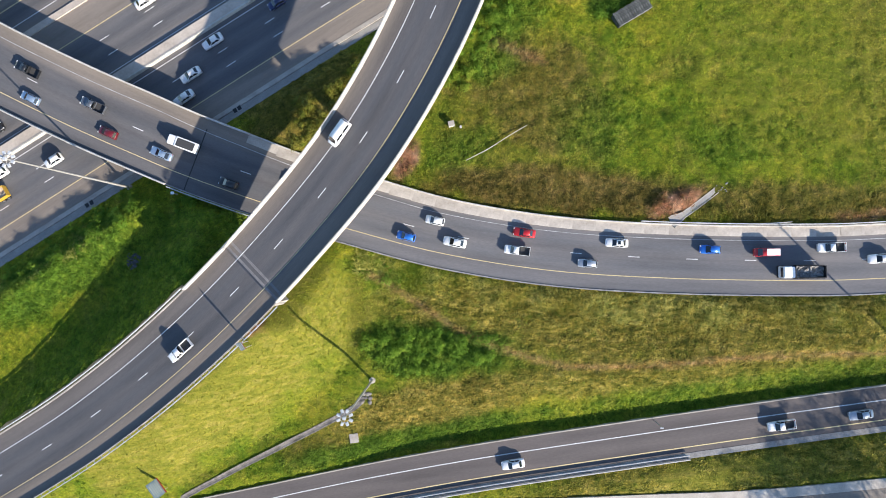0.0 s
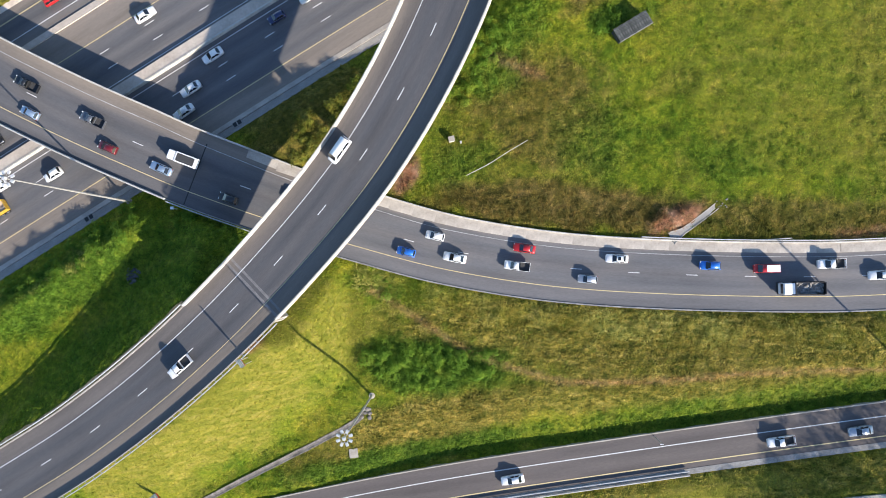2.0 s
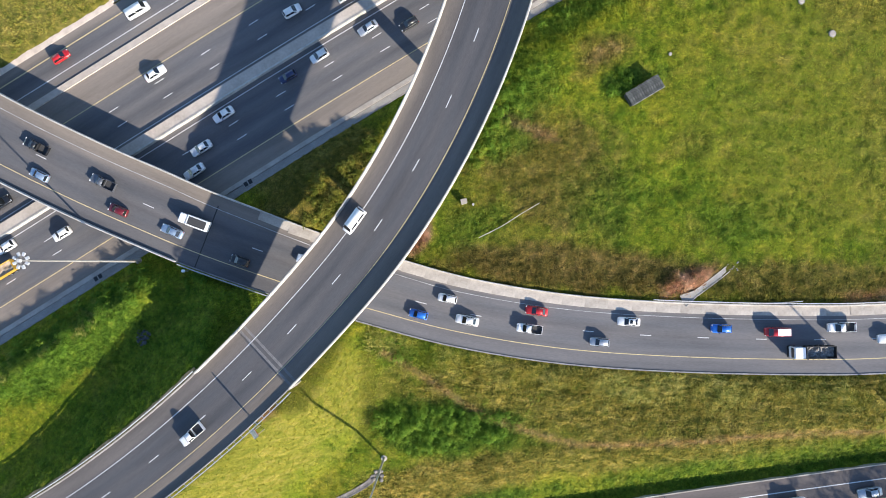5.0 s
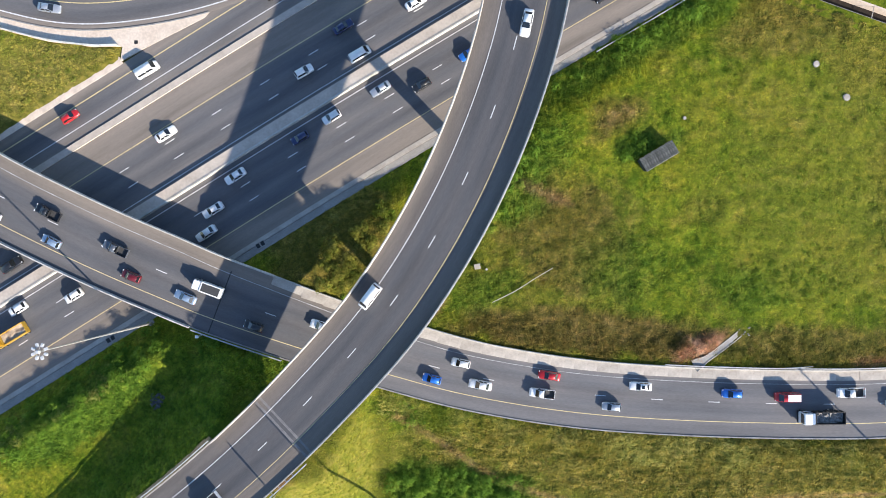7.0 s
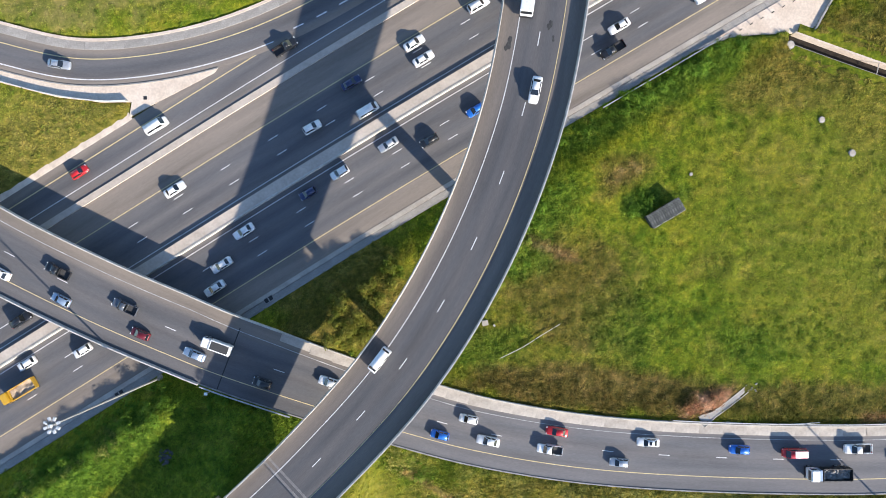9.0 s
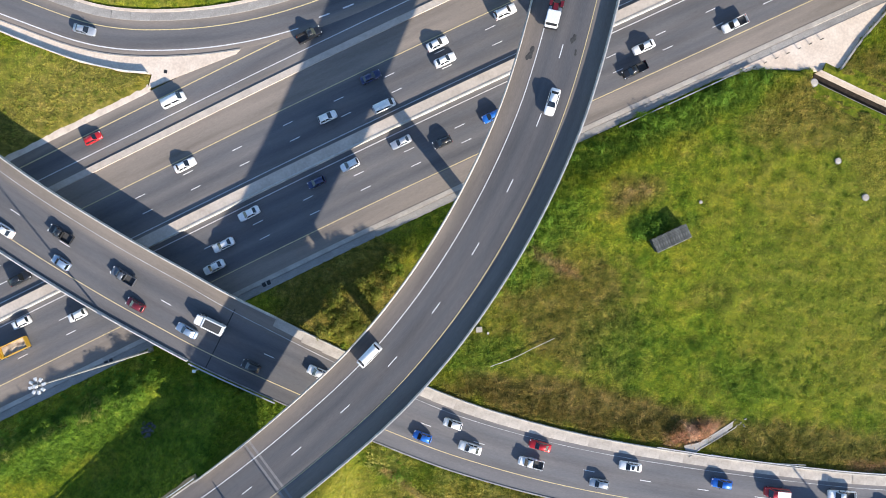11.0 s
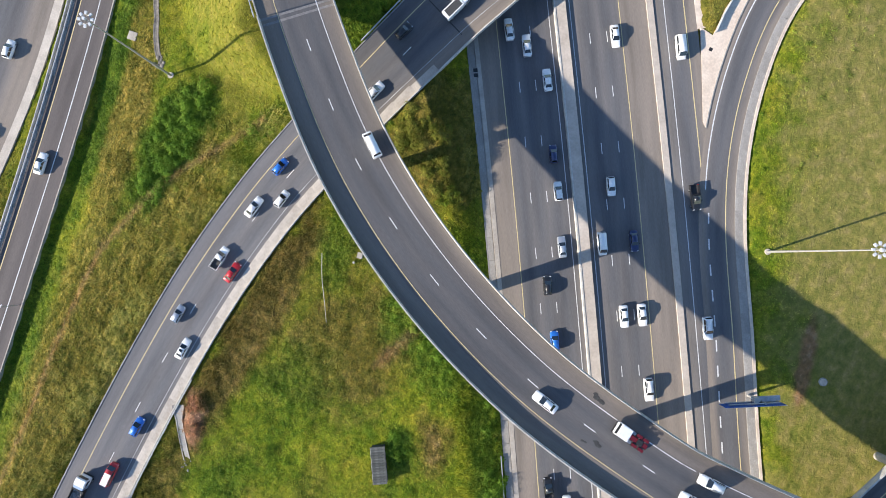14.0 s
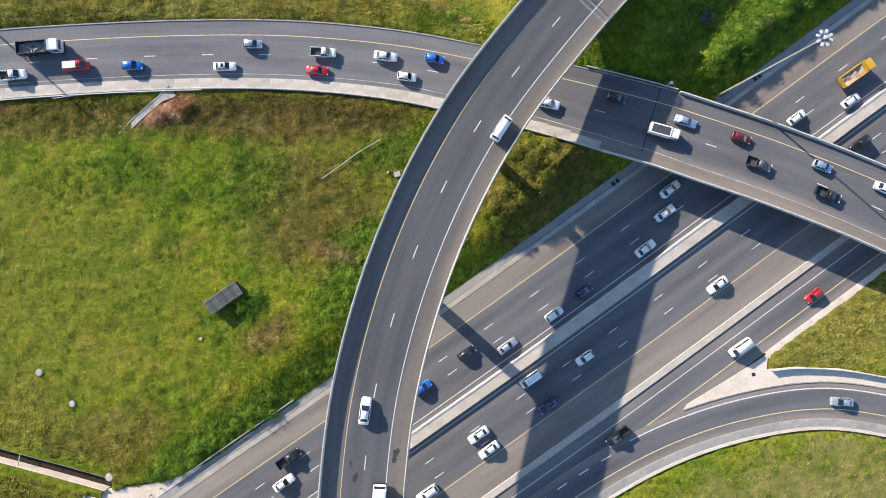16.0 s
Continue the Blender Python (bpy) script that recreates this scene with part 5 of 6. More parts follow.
part("channel_wall", sweep(CHANNEL, 0, CHANNEL.length, [(1.52, 0.75), (1.18, 0.75), (1.18, -1.4), (1.52, -1.4)], 2), CREAM, channel)
part("channel_wall", sweep(CHANNEL, 0, CHANNEL.length, [(-1.0, 0.1), (-1.2, 0.1), (-1.2, -1.4), (-1.0, -1.4)], 2), CONCRETE_DARK, channel)
for o in (1.5, -1.2):
    side = 1 if o > 0 else -1
    level = lambda s, k=side: ground_height(*CHANNEL.off(s, 4.6 * k)[:2])
    rim = 0.68 if side > 0 else 0.2
    prof = lambda s, k=side, o=o, rim=rim: [(o, rim), (o + k * 1.0, max(rim, level(s, k) * 0.6)), (o + k * 3.4, level(s, k) + 0.06), (o + k * 3.4, -1.0), (o, -1.0)][::k]
    part("grass_bank", sweep(CHANNEL, 0.6, CHANNEL.length, prof, 1.5), ground.data.materials[0], channel)
for s in (19.5,):
    part("strut", tube(bmesh.new(), CHANNEL.off(s, 1.3, 0.65), CHANNEL.off(s + 0.3, -1.4, 0.65), 0.09), CONCRETE, channel)

fence = tagged(new("post_row", None), "row of short weathered posts along the culvert apron", "fence")
post_me = box_mesh("post", 0.16, 0.16, 1.0, TIMBER, 0.02)
for k in range(8):
    q = k / 7
    piece("post", post_me, fence, pose(49.9 + 16.3 * q, 91.3 + 8.9 * q, 0.05, 0, 0, 30))

# drain chute by the middle ramp
CHUTE = Line([(44.9, 8.6, 3.25), (47.6, 10.3, 3.3), (51.2, 12.9, 3.2), (54.6, 15.5, 2.9)])
chute = tagged(new("drain_chute", None), "grey concrete drain chute running down from the ramp", "drain")
flare = lambda s: 0.62 + 0.7 * smooth01((3.2 - s) / 3.2)
part("floor", sweep(CHUTE, 0, CHUTE.length, lambda s: [(flare(s), 0.12), (-flare(s), 0.12), (-flare(s), -0.9), (flare(s), -0.9)], 1), GUTTER_GREY, chute)
for o in (1, -1):
    part("side_wall", sweep(CHUTE, 0, CHUTE.length, lambda s: [(o * flare(s) + 0.09, 0.22), (o * flare(s) - 0.09, 0.22), (o * flare(s) - 0.09, -0.9), (o * flare(s) + 0.09, -0.9)], 1), CONCRETE, chute)
rng = random.Random(4)


def rough_stone(name, x, y, r, material, parent, flat=0.75):
    """One broken stone bedded in the ground."""
    bm = bmesh.new()
    bmesh.ops.create_icosphere(bm, subdivisions=2, radius=r)
    squash = (rng.uniform(0.8, 1.15), rng.uniform(0.65, 1.0), flat)
    a, b, c = (rng.uniform(0, 6.3) for _ in range(3))
    for v in bm.verts:
        k = 1 + 0.16 * math.sin(v.co.x / r * 2.3 + a) + 0.14 * math.sin(v.co.y / r * 3.1 + b) + 0.10 * math.sin(v.co.z / r * 3.7 + c)
        v.co = Vector((x + v.co.x * squash[0] * k, y + v.co.y * squash[1] * k, ground_height(x, y) + 0.25 * r + v.co.z * squash[2] * k))
    return part(name, bm, material, parent)


for i in range(9):
    rough_stone("outfall_stone", 55.2 + rng.uniform(-0.8, 1.6), 15.9 + rng.uniform(-0.8, 1.3), rng.uniform(0.1, 0.26), CONCRETE_DARK, chute)
RUBBLE_AT = (-70.3, 0.6)
MOSSY = shade("mossy_concrete", [(0.3, (0.12, 0.108, 0.09)), (0.55, (0.23, 0.205, 0.178)), (0.8, (0.35, 0.32, 0.285))], scale=0.8, fine=4, fine_mix=0.3, bump=0.02, bump_scale=8)
GUTTER = Line([(-20.5, -28.8, 0), (-22.6, -31.1, 0), (-30.9, -35.8, 0), (-40.7, -40.8, 0), (-50.6, -45.9, 0), (-61.8, -52.2, 0), (-69.6, -58.6, 0)])
for i in range(len(GUTTER.p)):
    GUTTER.p[i, 2] = ground_height(GUTTER.p[i, 0], GUTTER.p[i, 1]) + 0.06
gutter = setting(part("gutter", sweep(GUTTER, 0.4, GUTTER.length, [(0.6, 0.14), (0.42, 0.14), (0.2, 0.08), (-0.2, 0.08), (-0.42, 0.14), (-0.6, 0.14), (-0.6, -0.5), (0.6, -0.5)], 1), MOSSY), "narrow mossy grey concrete gutter across the grass", "drain")
for i in range(11):
    a = i * 0.7
    rough_stone("stone", -19.8 + 0.95 * math.cos(a * 2.1), -28.9 + 1.0 * math.sin(a * 3), 0.40 + 0.14 * math.sin(i), MOSSY, gutter, 0.4)

# manhole risers and slab
for i, (x, y, r) in enumerate(((78.6, 66.7, 0.82), (72.1, 74.0, 0.75), (65.4, 90.5, 0.95), (42.9, 61.8, 0.4), (-21.5, 132.9, 0.95))):
    z = max(ground_height(x, y), 0.35)
    thing = tagged(new("manhole", None), "round pale concrete manhole riser standing in the grass", "manhole", "manholes")
    thing.matrix_basis = pose(x, y, z)
    part("riser", tube(bmesh.new(), (0, 0, -0.5), (0, 0, 0.24), r, r * 0.96, 24), CONCRETE_DARK, thing)
    part("lid", tube(bmesh.new(), (0, 0, 0.24), (0, 0, 0.3), r * 0.8, r * 0.76, 24), CONCRETE, thing)
z = ground_height(-22.8, -38.0)
bm = rounded_block(-0.95, 0.95, -1.0, 1.0, -0.4, 0.35, 0.04)
cover = tagged(part("inspection_cover", bm, CONCRETE), "square pale concrete inspection cover in the grass", "manhole")
cover.matrix_basis = pose(-22.8, -38.0, z, 0, 0, 8)

# heap of broken stone on the shaded grass
bm = bmesh.new()
rng = random.Random(8)
for i in range(70):
    a, r = rng.uniform(0, math.tau), 1.5 * math.sqrt(rng.random())
    q = rng.uniform(0.1, 0.36)
    x, y = RUBBLE_AT[0] + r * math.cos(a), RUBBLE_AT[1] + 1.25 * r * math.sin(a)
    bmesh.ops.create_icosphere(bm, subdivisions=1, radius=q, matrix=Matrix.Translation((x, y, ground_height(x, y) + 0.3 * q + 0.35 * max(0, 1 - r / 1.6))) @ Matrix.Rotation(rng.uniform(0, 3), 4, (1, 0.5, rng.random())) @ Matrix.Diagonal((1.2, 0.9, 0.7, 1)))
tagged(part("rubble_heap", bm, shade("dark_broken_stone", [(0.3, (0.05, 0.05, 0.052)), (0.55, (0.10, 0.10, 0.10)), (0.8, (0.19, 0.185, 0.18))], scale=1.6, fine=5, fine_mix=0.4)), "low heap of broken grey stone lying on the grass", "rubble")

# old shed with a flat boarded roof
shed = tagged(new("shed", None), "low derelict shed with a flat weathered grey board roof", "shed")
shed.matrix_basis = pose(36.6, 53.3, ground_height(36.6, 53.3) - 0.1, 0, 0, 31.0) @ Matrix.Diagonal((0.88, 0.9, 0.8, 1))
for x0, x1, y0, y1 in ((-4.4, 4.4, -1.55, -1.43), (-4.4, 4.4, 1.43, 1.55), (-4.4, -4.28, -1.43, 1.43), (4.28, 4.4, -1.43, 1.43)):
    bm = bmesh.new()
    box(bm, x0, x1, y0, y1, -0.5, 2.25)
    part("wall", bm, TIMBER, shed)
board_me = [box_mesh("roof_board", 0.62, 3.5 - 0.12 * i, 0.07, TIMBER) for i in range(3)]
for i in range(14):
    piece("roof_board", board_me[(i * 2) % 3], shed, pose(-4.2 + i * 0.646, 0.03 * ((i * 7) % 3 - 1), 2.27 + 0.012 * ((i * 5) % 3), 0, 0, 0.6 * ((i * 3) % 3 - 1)))
part("roof_edge", rounded_block(-4.55, 4.55, -1.82, -1.70, 2.18, 2.34, 0.02), GALV, shed)

# small things in the field
z = ground_height(-1.6, 29.7)
cab = tagged(new("utility_cabinet", None), "small white utility cabinet standing in the grass", "cabinet")
cab.matrix_basis = pose(-1.6, 29.7, z, 0, 0, 12)
part("body", rounded_block(-0.6, 0.6, -0.5, 0.5, -0.3, 1.2, 0.04), CAR_PAINT["white"], cab)
part("lid", rounded_block(-0.66, 0.66, -0.56, 0.56, 1.2, 1.27, 0.02), CONCRETE, cab)
stub = tagged(part("pipe_stub", tube(bmesh.new(), (0.4, 29.1, ground_height(0.4, 29.1) - 0.3), (0.4, 29.1, ground_height(0.4, 29.1) + 0.7), 0.25, 0.25, 14), PARAPET), "short white pipe stub in the grass", "pipe")
PIPE = Line([(x, y, ground_height(x, y) + 0.45) for x, y in ((1.6, 22.0), (6.5, 24.5), (10.4, 27.0), (14.6, 29.5))])
pipe = tagged(part("long_pipe", sweep(PIPE, 0, PIPE.length, [(0.07 * math.cos(a), 0.07 * math.sin(a)) for a in np.linspace(0, math.tau, 9)[:-1]], 0.8), PARAPET), "long thin pale pipe lying across the grass", "pipe")
HOSE = Line([(x, y, 3.62) for x, y in ((50.0, 8.65), (55.5, 8.35), (60.6, 8.25), (65.5, 8.4), (69.9, 8.7))])
tagged(part("long_pipe", sweep(HOSE, 0, HOSE.length, [(0.09 * math.cos(a), 0.09 * math.sin(a)) for a in np.linspace(0, math.tau, 9)[:-1]], 0.8), PARAPET), "thin pale pipe lying along the ramp verge", "pipe")


def road_sign(name, x, y, turn, w, h, lift, label, face, rows=0):
    """A sign board on two posts, with plain bars where it carries writing."""
    z = ground_height(x, y)
    thing = tagged(new(name, None), label, "road sign")
    thing.matrix_basis = pose(x, y, z, 0, 0, turn)
    for s in (-1, 1):
        part("post", tube(bmesh.new(), (s * w * 0.32, 0, -0.4), (s * w * 0.32, 0, lift + h), 0.08), GALV, thing)
    board = part("board", rounded_block(-w / 2, w / 2, -0.12, -0.08, lift, lift + h, 0.015), face, thing)
    for i in range(rows):
        zz = lift + h * (0.24 + 0.62 * i / max(1, rows - 1))
        wide = w * (0.42 - 0.05 * ((i * 2) % 3))
        part("text_bar", rounded_block(-wide, wide, -0.135, -0.12, zz - h * 0.035, zz + h * 0.035, 0.004), PAINT_WHITE, board)
    part("lower_band", rounded_block(-w / 2, w / 2, -0.14, -0.121, lift, lift + h * 0.09, 0.004), CAR_PAINT["red"], board)
    return thing


FADED_BLUE = shade("faded_blue_sheet", [(0.3, (0.20, 0.29, 0.40)), (0.7, (0.28, 0.37, 0.47))], scale=1.2, fine=8, fine_mix=0.08, rough=0.5)
road_sign("sign_board", -63.9, -47.6, 126, 3.7, 4.6, 0.9, "faded blue road sign board on two posts in the grass", FADED_BLUE, 5)
road_sign("sign_board", -41.4, -15.8, 126, 1.7, 2.4, 3.6, "tall grey road sign on posts beside the guard rail", SIGN_BACK, 3)
thing = tagged(new("marker_post", None), "short white marker post at the end of the bridge parapet", "post")
thing.matrix_basis = pose(-60.4, 14.8, 4.9)
part("post", tube(bmesh.new(), (0, 0, -0.6), (0, 0, 1.6), 0.12, 0.12), PARAPET, thing)
part("head", rounded_block(-0.35, 0.35, -0.3, 0.3, 1.6, 1.85, 0.06), CAR_PAINT["white"], thing)
thing = tagged(new("lamp_post", None), "slim grey lamp post at the edge of the lower ramp", "street lamp")
thing.matrix_basis = pose(41.9, -33.8, ground_height(41.9, -33.8))
part("post", tube(bmesh.new(), (0, 0, -0.4), (0, 0, 6.0), 0.09, 0.06), GALV, thing)
part("lamp", rounded_block(-0.6, 0.1, -0.12, 0.12, 5.95, 6.08, 0.03), LAMP_BODY, thing)

# blue direction sign on a cantilever over the exit lane
gantry = tagged(new("sign_gantry", None), "blue direction sign on a grey cantilever gantry over the exit lane", "road sign")
gantry.matrix_basis = pose(-10.5, 118.4, 0.0, 0, 0, 119)
part("column", tube(bmesh.new(), (1.6, 0.35, -0.5), (1.6, 0.35, 7.4), 0.3, 0.25, 16), GALV, gantry)
for q in (5.6, 7.2):
    part("arm", tube(bmesh.new(), (-6.0, 0.35, q), (4.6, 0.35, q), 0.13, 0.13), GALV, gantry)
board = part("board", rounded_block(-7.0, 5.6, -0.06, 0.06, 4.9, 8.0, 0.02), SIGN_BLUE, gantry)
part("frame", rounded_block(-7.1, 5.7, -0.1, -0.02, 7.98, 8.06, 0.01), PARAPET, board)
for x0, x1, q in ((-5.2, -1.8, 7.0), (-5.2, -2.6, 6.2), (-0.2, 3.6, 7.0), (-0.2, 2.6, 6.2)):
    part("lettering_bar", rounded_block(x0, x1, -0.075, -0.05, q - 0.17, q + 0.17, 0.005), PAINT_WHITE, board)
part("walkway", rounded_block(0.2, 5.6, 0.4, 1.5, 5.6, 5.7, 0.02), ZINC, gantry)
part("control_box", rounded_block(-0.6, 0.4, 0.5, 1.6, 5.6, 7.2, 0.05), PARAPET, gantry)


# second flyover far along the highway, under the upper ramp
FAR = Line([(-71, 165, 12.5), (-21, 147, 13), (18.1, 132.0, 13), (33.8, 125.5, 13), (69, 112, 13), (129, 91, 12), (199, 69, 10)])
far_road = setting(part("road_far_flyover", sweep(FAR, 0, FAR.length, slab(13.0, 0.3), 4), DECK_TAR), "grey asphalt flyover crossing the highway further along", "road")
part("edge_line", stripe(FAR, 0, FAR.length, 3.6, 0.2), PAINT_YELLOW, far_road)
part("edge_line", stripe(FAR, 0, FAR.length, 11.3, 0.2), PAINT_WHITE, far_road)
for o in (0.1, 13.1):
    part("parapet", sweep(FAR, 0, FAR.length, wall_profile(0.5, 0.34, 0.95, o), 3), PARAPET, far_road)
part("girder", sweep(FAR, 0, FAR.length, [(13.2, -0.25), (0, -0.25), (0, -0.6), (2.5, -1.6), (10.5, -1.6), (13.2, -0.6)], 4), CONCRETE, far_road)
for x, y in ((-12, 151), (28, 135), (62, 122)):
    s = FAR.nearest(x, y)[0]
    q = FAR.off(s, 6.5)
    part("pier", tube(bmesh.new(), (0, 0, -q.z - 0.5), (0, 0, -1.55), 0.9, 0.9, 18), CONCRETE, far_road).location = q

# grated drain inlets in the highway's side channel
for x, y in ((-49.2, 34.2), (-82.3, 13.2)):
    inlet = tagged(new("drain_inlet", None), "square drain inlet with two dark iron grates in the channel", "drain", "drain inlets")
    inlet.matrix_basis = pose(x, y, 0.02, 0, 0, 31)
    part("frame", rounded_block(-1.15, 1.15, -0.65, 0.65, -0.3, 0.08, 0.02), GUTTER_GREY, inlet)
    for k in (-0.56, 0.56):
        part("grate", rounded_block(k - 0.42, k + 0.42, -0.48, 0.48, 0.05, 0.11, 0.01), TRIM, inlet)

# dark oil stains on the flyover's deck
STAIN = shade("oil_stained_asphalt", [(0.3, grey(0.035)), (0.7, grey(0.07))], scale=1.5, fine=9, fine_mix=0.3, rough=0.7)
rng = random.Random(12)
for x, y, r in ((1.5, 83.4, 0.9), (8.9, 86.2, 0.7), (9.5, 84.0, 0.35)):
    s, o, z = corridor(UPPER, x, y)
    for k in range(5):
        rr = r * rng.uniform(0.25, 0.6)
        ring = [(rr * rng.uniform(0.7, 1.2) * 1.6 * math.cos(a), rr * rng.uniform(0.7, 1.2) * math.sin(a)) for a in np.linspace(0, math.tau, 14)[:-1]]
        stain = part("oil_stain", prism(ring, 0.0, 0.008 + 0.002 * k), STAIN, upper)
        stain.matrix_basis = UPPER.place(s + rng.uniform(-r, r), o + rng.uniform(-0.4, 0.4) * r, 0.002)


# ---- plants ----
BLADES = cover_material("grass_blades", True)


def beside(line, x, y):
    """Length along a line and signed offset to its left, for arrays of places."""
    keep = slice(None, None, max(1, int(2.0 / (line.length / len(line.s)))))
    p, ls = line.p[keep, :2], line.s[keep]
    d = np.gradient(p, axis=0)
    d /= np.linalg.norm(d, axis=1)[:, None]
    s_out, o_out = np.empty(len(x)), np.empty(len(x))
    for k in range(0, len(x), 20000):
        q = np.column_stack([x[k:k + 20000], y[k:k + 20000]])
        i = ((q[:, None, 0] - p[None, :, 0]) ** 2 + (q[:, None, 1] - p[None, :, 1]) ** 2).argmin(axis=1)
        r = q - p[i]
        s_out[k:k + 20000] = ls[i] + (r * d[i]).sum(axis=1)
        o_out[k:k + 20000] = d[i, 0] * r[:, 1] - d[i, 1] * r[:, 0]
    return s_out, o_out


def highway_side(x, y):
    """Length along the highway and offset from its axis."""
    u, v = x * ME.x + y * ME.y, x * MN.x + y * MN.y
    return u, v - np.interp(u, [-600, -300, -120, -80, -40, 0, 40, 120, 600], [-28, -10.6, -3.2, -2.3, -1.4, -0.6, -0.4, -0.8, -4])


MID_S = np.linspace(0, MID.length, 200)
MID_N = np.array([mid_north(q) for q in MID_S])


def open_land(x, y):
    """Where nothing paved lies, for arrays of places."""
    u, v = highway_side(x, y)
    free = ~((v > 54.3) & (v < 108.2))
    for line, lo, hi, s1 in ((UPPER, -8.6, 9.2, JOINT), (MID, -3.6, None, 1e9), (BOTTOM, -7.2, 3.3, 1e9), (BOTTOM2, -9, 8.4, 1e9), (LOOP, -6.4, 4.7, 1e9)):
        q, o = beside(line, x, y)
        top = np.interp(q, MID_S, MID_N) + 0.35 if hi is None else hi
        free &= ~((q < s1) & (o > lo) & (o < top))
    for k in np.nonzero(free & (x > 48) & (y > 84))[0]:
        free[k] = not inside(APRON, x[k], y[k])
    for k in np.nonzero(free & (x < -58) & (y > 72))[0]:
        free[k] = not inside(GORE, x[k], y[k])
    q, o = beside(CHANNEL, x, y)
    free &= ~((np.abs(o) < 2.2) & (q > -1) & (q < CHANNEL.length + 1))
    q, o = beside(CHUTE, x, y)
    free &= ~((np.abs(o) < 1.0) & (q > -0.5) & (q < CHUTE.length + 0.5))
    q, o = beside(GUTTER, x, y)
    free &= ~((np.abs(o) < 0.65) & (q > 0))
    c, k = math.cos(radians(31)), math.sin(radians(31))
    free &= ~((np.abs((x - 36.6) * c + (y - 53.3) * k) < 4.1) & (np.abs((y - 53.3) * c - (x - 36.6) * k) < 1.7))
    return free


def sown(rng, count, region, want):
    """Places of plants in a region; want(x, y) gives the chance that one stands there."""
    xs, ys = [], []
    have = 0
    for turn in range(12):
        x, y = rng.uniform(region[0], region[1], count), rng.uniform(region[2], region[3], count)
        k = rng.random(count) < want(x, y)
        x, y = x[k], y[k]
        k = open_land(x, y)
        xs.append(x[k])
        ys.append(y[k])
        have += int(k.sum())
        if have >= count:
            break
    return np.concatenate(xs)[:count], np.concatenate(ys)[:count]


COVER_NAMES = ("dry", "lush", "mown", "bare", "straw", "lawn")


def leafy(name, quads, x, y, label, category="grass", seed=None, leaf=None):
    """One mesh of many loose blades or leaves; x, y are the roots, one a quad."""
    count = len(quads)
    me = bpy.data.meshes.new(name)
    me.vertices.add(count * 4)
    me.vertices.foreach_set("co", quads.reshape(-1))
    me.loops.add(count * 4)
    me.loops.foreach_set("vertex_index", np.arange(count * 4, dtype=np.int32))
    me.polygons.add(count)
    me.polygons.foreach_set("loop_start", np.arange(0, count * 4, 4, dtype=np.int32))
    me.update(calc_edges=True)
    for nm in COVER_NAMES:
        at = me.attributes.new(nm, "FLOAT", "POINT")
        at.data.foreach_set("value", np.repeat(land(nm, x, y), 4))
    if leaf is not None:
        at = me.attributes.new("leaf", "FLOAT", "POINT")
        at.data.foreach_set("value", np.repeat(leaf * (1 - 0.9 * np.clip(land("dry", x, y), 0, 1)), 4))
    if seed is not None:
        at = me.attributes.new("seed", "FLOAT", "POINT")
        at.data.foreach_set("value", np.repeat(seed, 4))
    me.materials.append(BLADES)
    return tagged(new(name, me), label, category, kind="stuff")


def wave(x, y, a, b, c):
    return np.sin(x * a + 1.7 * np.sin(y * b + c)) * np.cos(y * a * 0.8 + 1.3 * np.sin(x * b * 1.3 + 2 * c))


def blades_of(rng, x, y, tall, reach, wide, count, spread=2.4, loose=0.12):
    """Splayed tapering blades round each root, combed in drifting directions; tall, reach and wide are per root."""
    X, Y, T, L, W = (np.repeat(q, count) for q in (x, y, tall, reach, wide))
    m = len(X)
    comb = 2.2 + 1.6 * wave(X, Y, 0.11, 0.07, 0.4) + 0.8 * wave(X, Y, 0.41, 0.23, 1.9)
    a = comb + rng.uniform(-spread, spread, m)
    px, py = X + rng.normal(0, loose, m), Y + rng.normal(0, loose, m)
    pz = land("height", px, py) - 0.04
    L, T, W = L * rng.uniform(0.6, 1.3, m), T * rng.uniform(0.45, 1.25, m), W * rng.uniform(0.6, 1.3, m)
    c, k = np.cos(a), np.sin(a)
    T = T + 0.9 * (land("height", px + c * L, py + k * L) - 0.04 - pz)
    roll = rng.uniform(-0.5, 0.5, m) * W
    quads = np.empty((m, 4, 3))
    quads[:, 0] = np.column_stack([px - k * W, py + c * W, pz + roll])
    quads[:, 1] = np.column_stack([px + k * W, py - c * W, pz - roll])
    quads[:, 2] = np.column_stack([px + c * L + k * W * 0.55, py + k * L - c * W * 0.55, pz + T - roll])
    quads[:, 3] = np.column_stack([px + c * L - k * W * 0.55, py + k * L + c * W * 0.55, pz + T + roll])
    return quads, X, Y


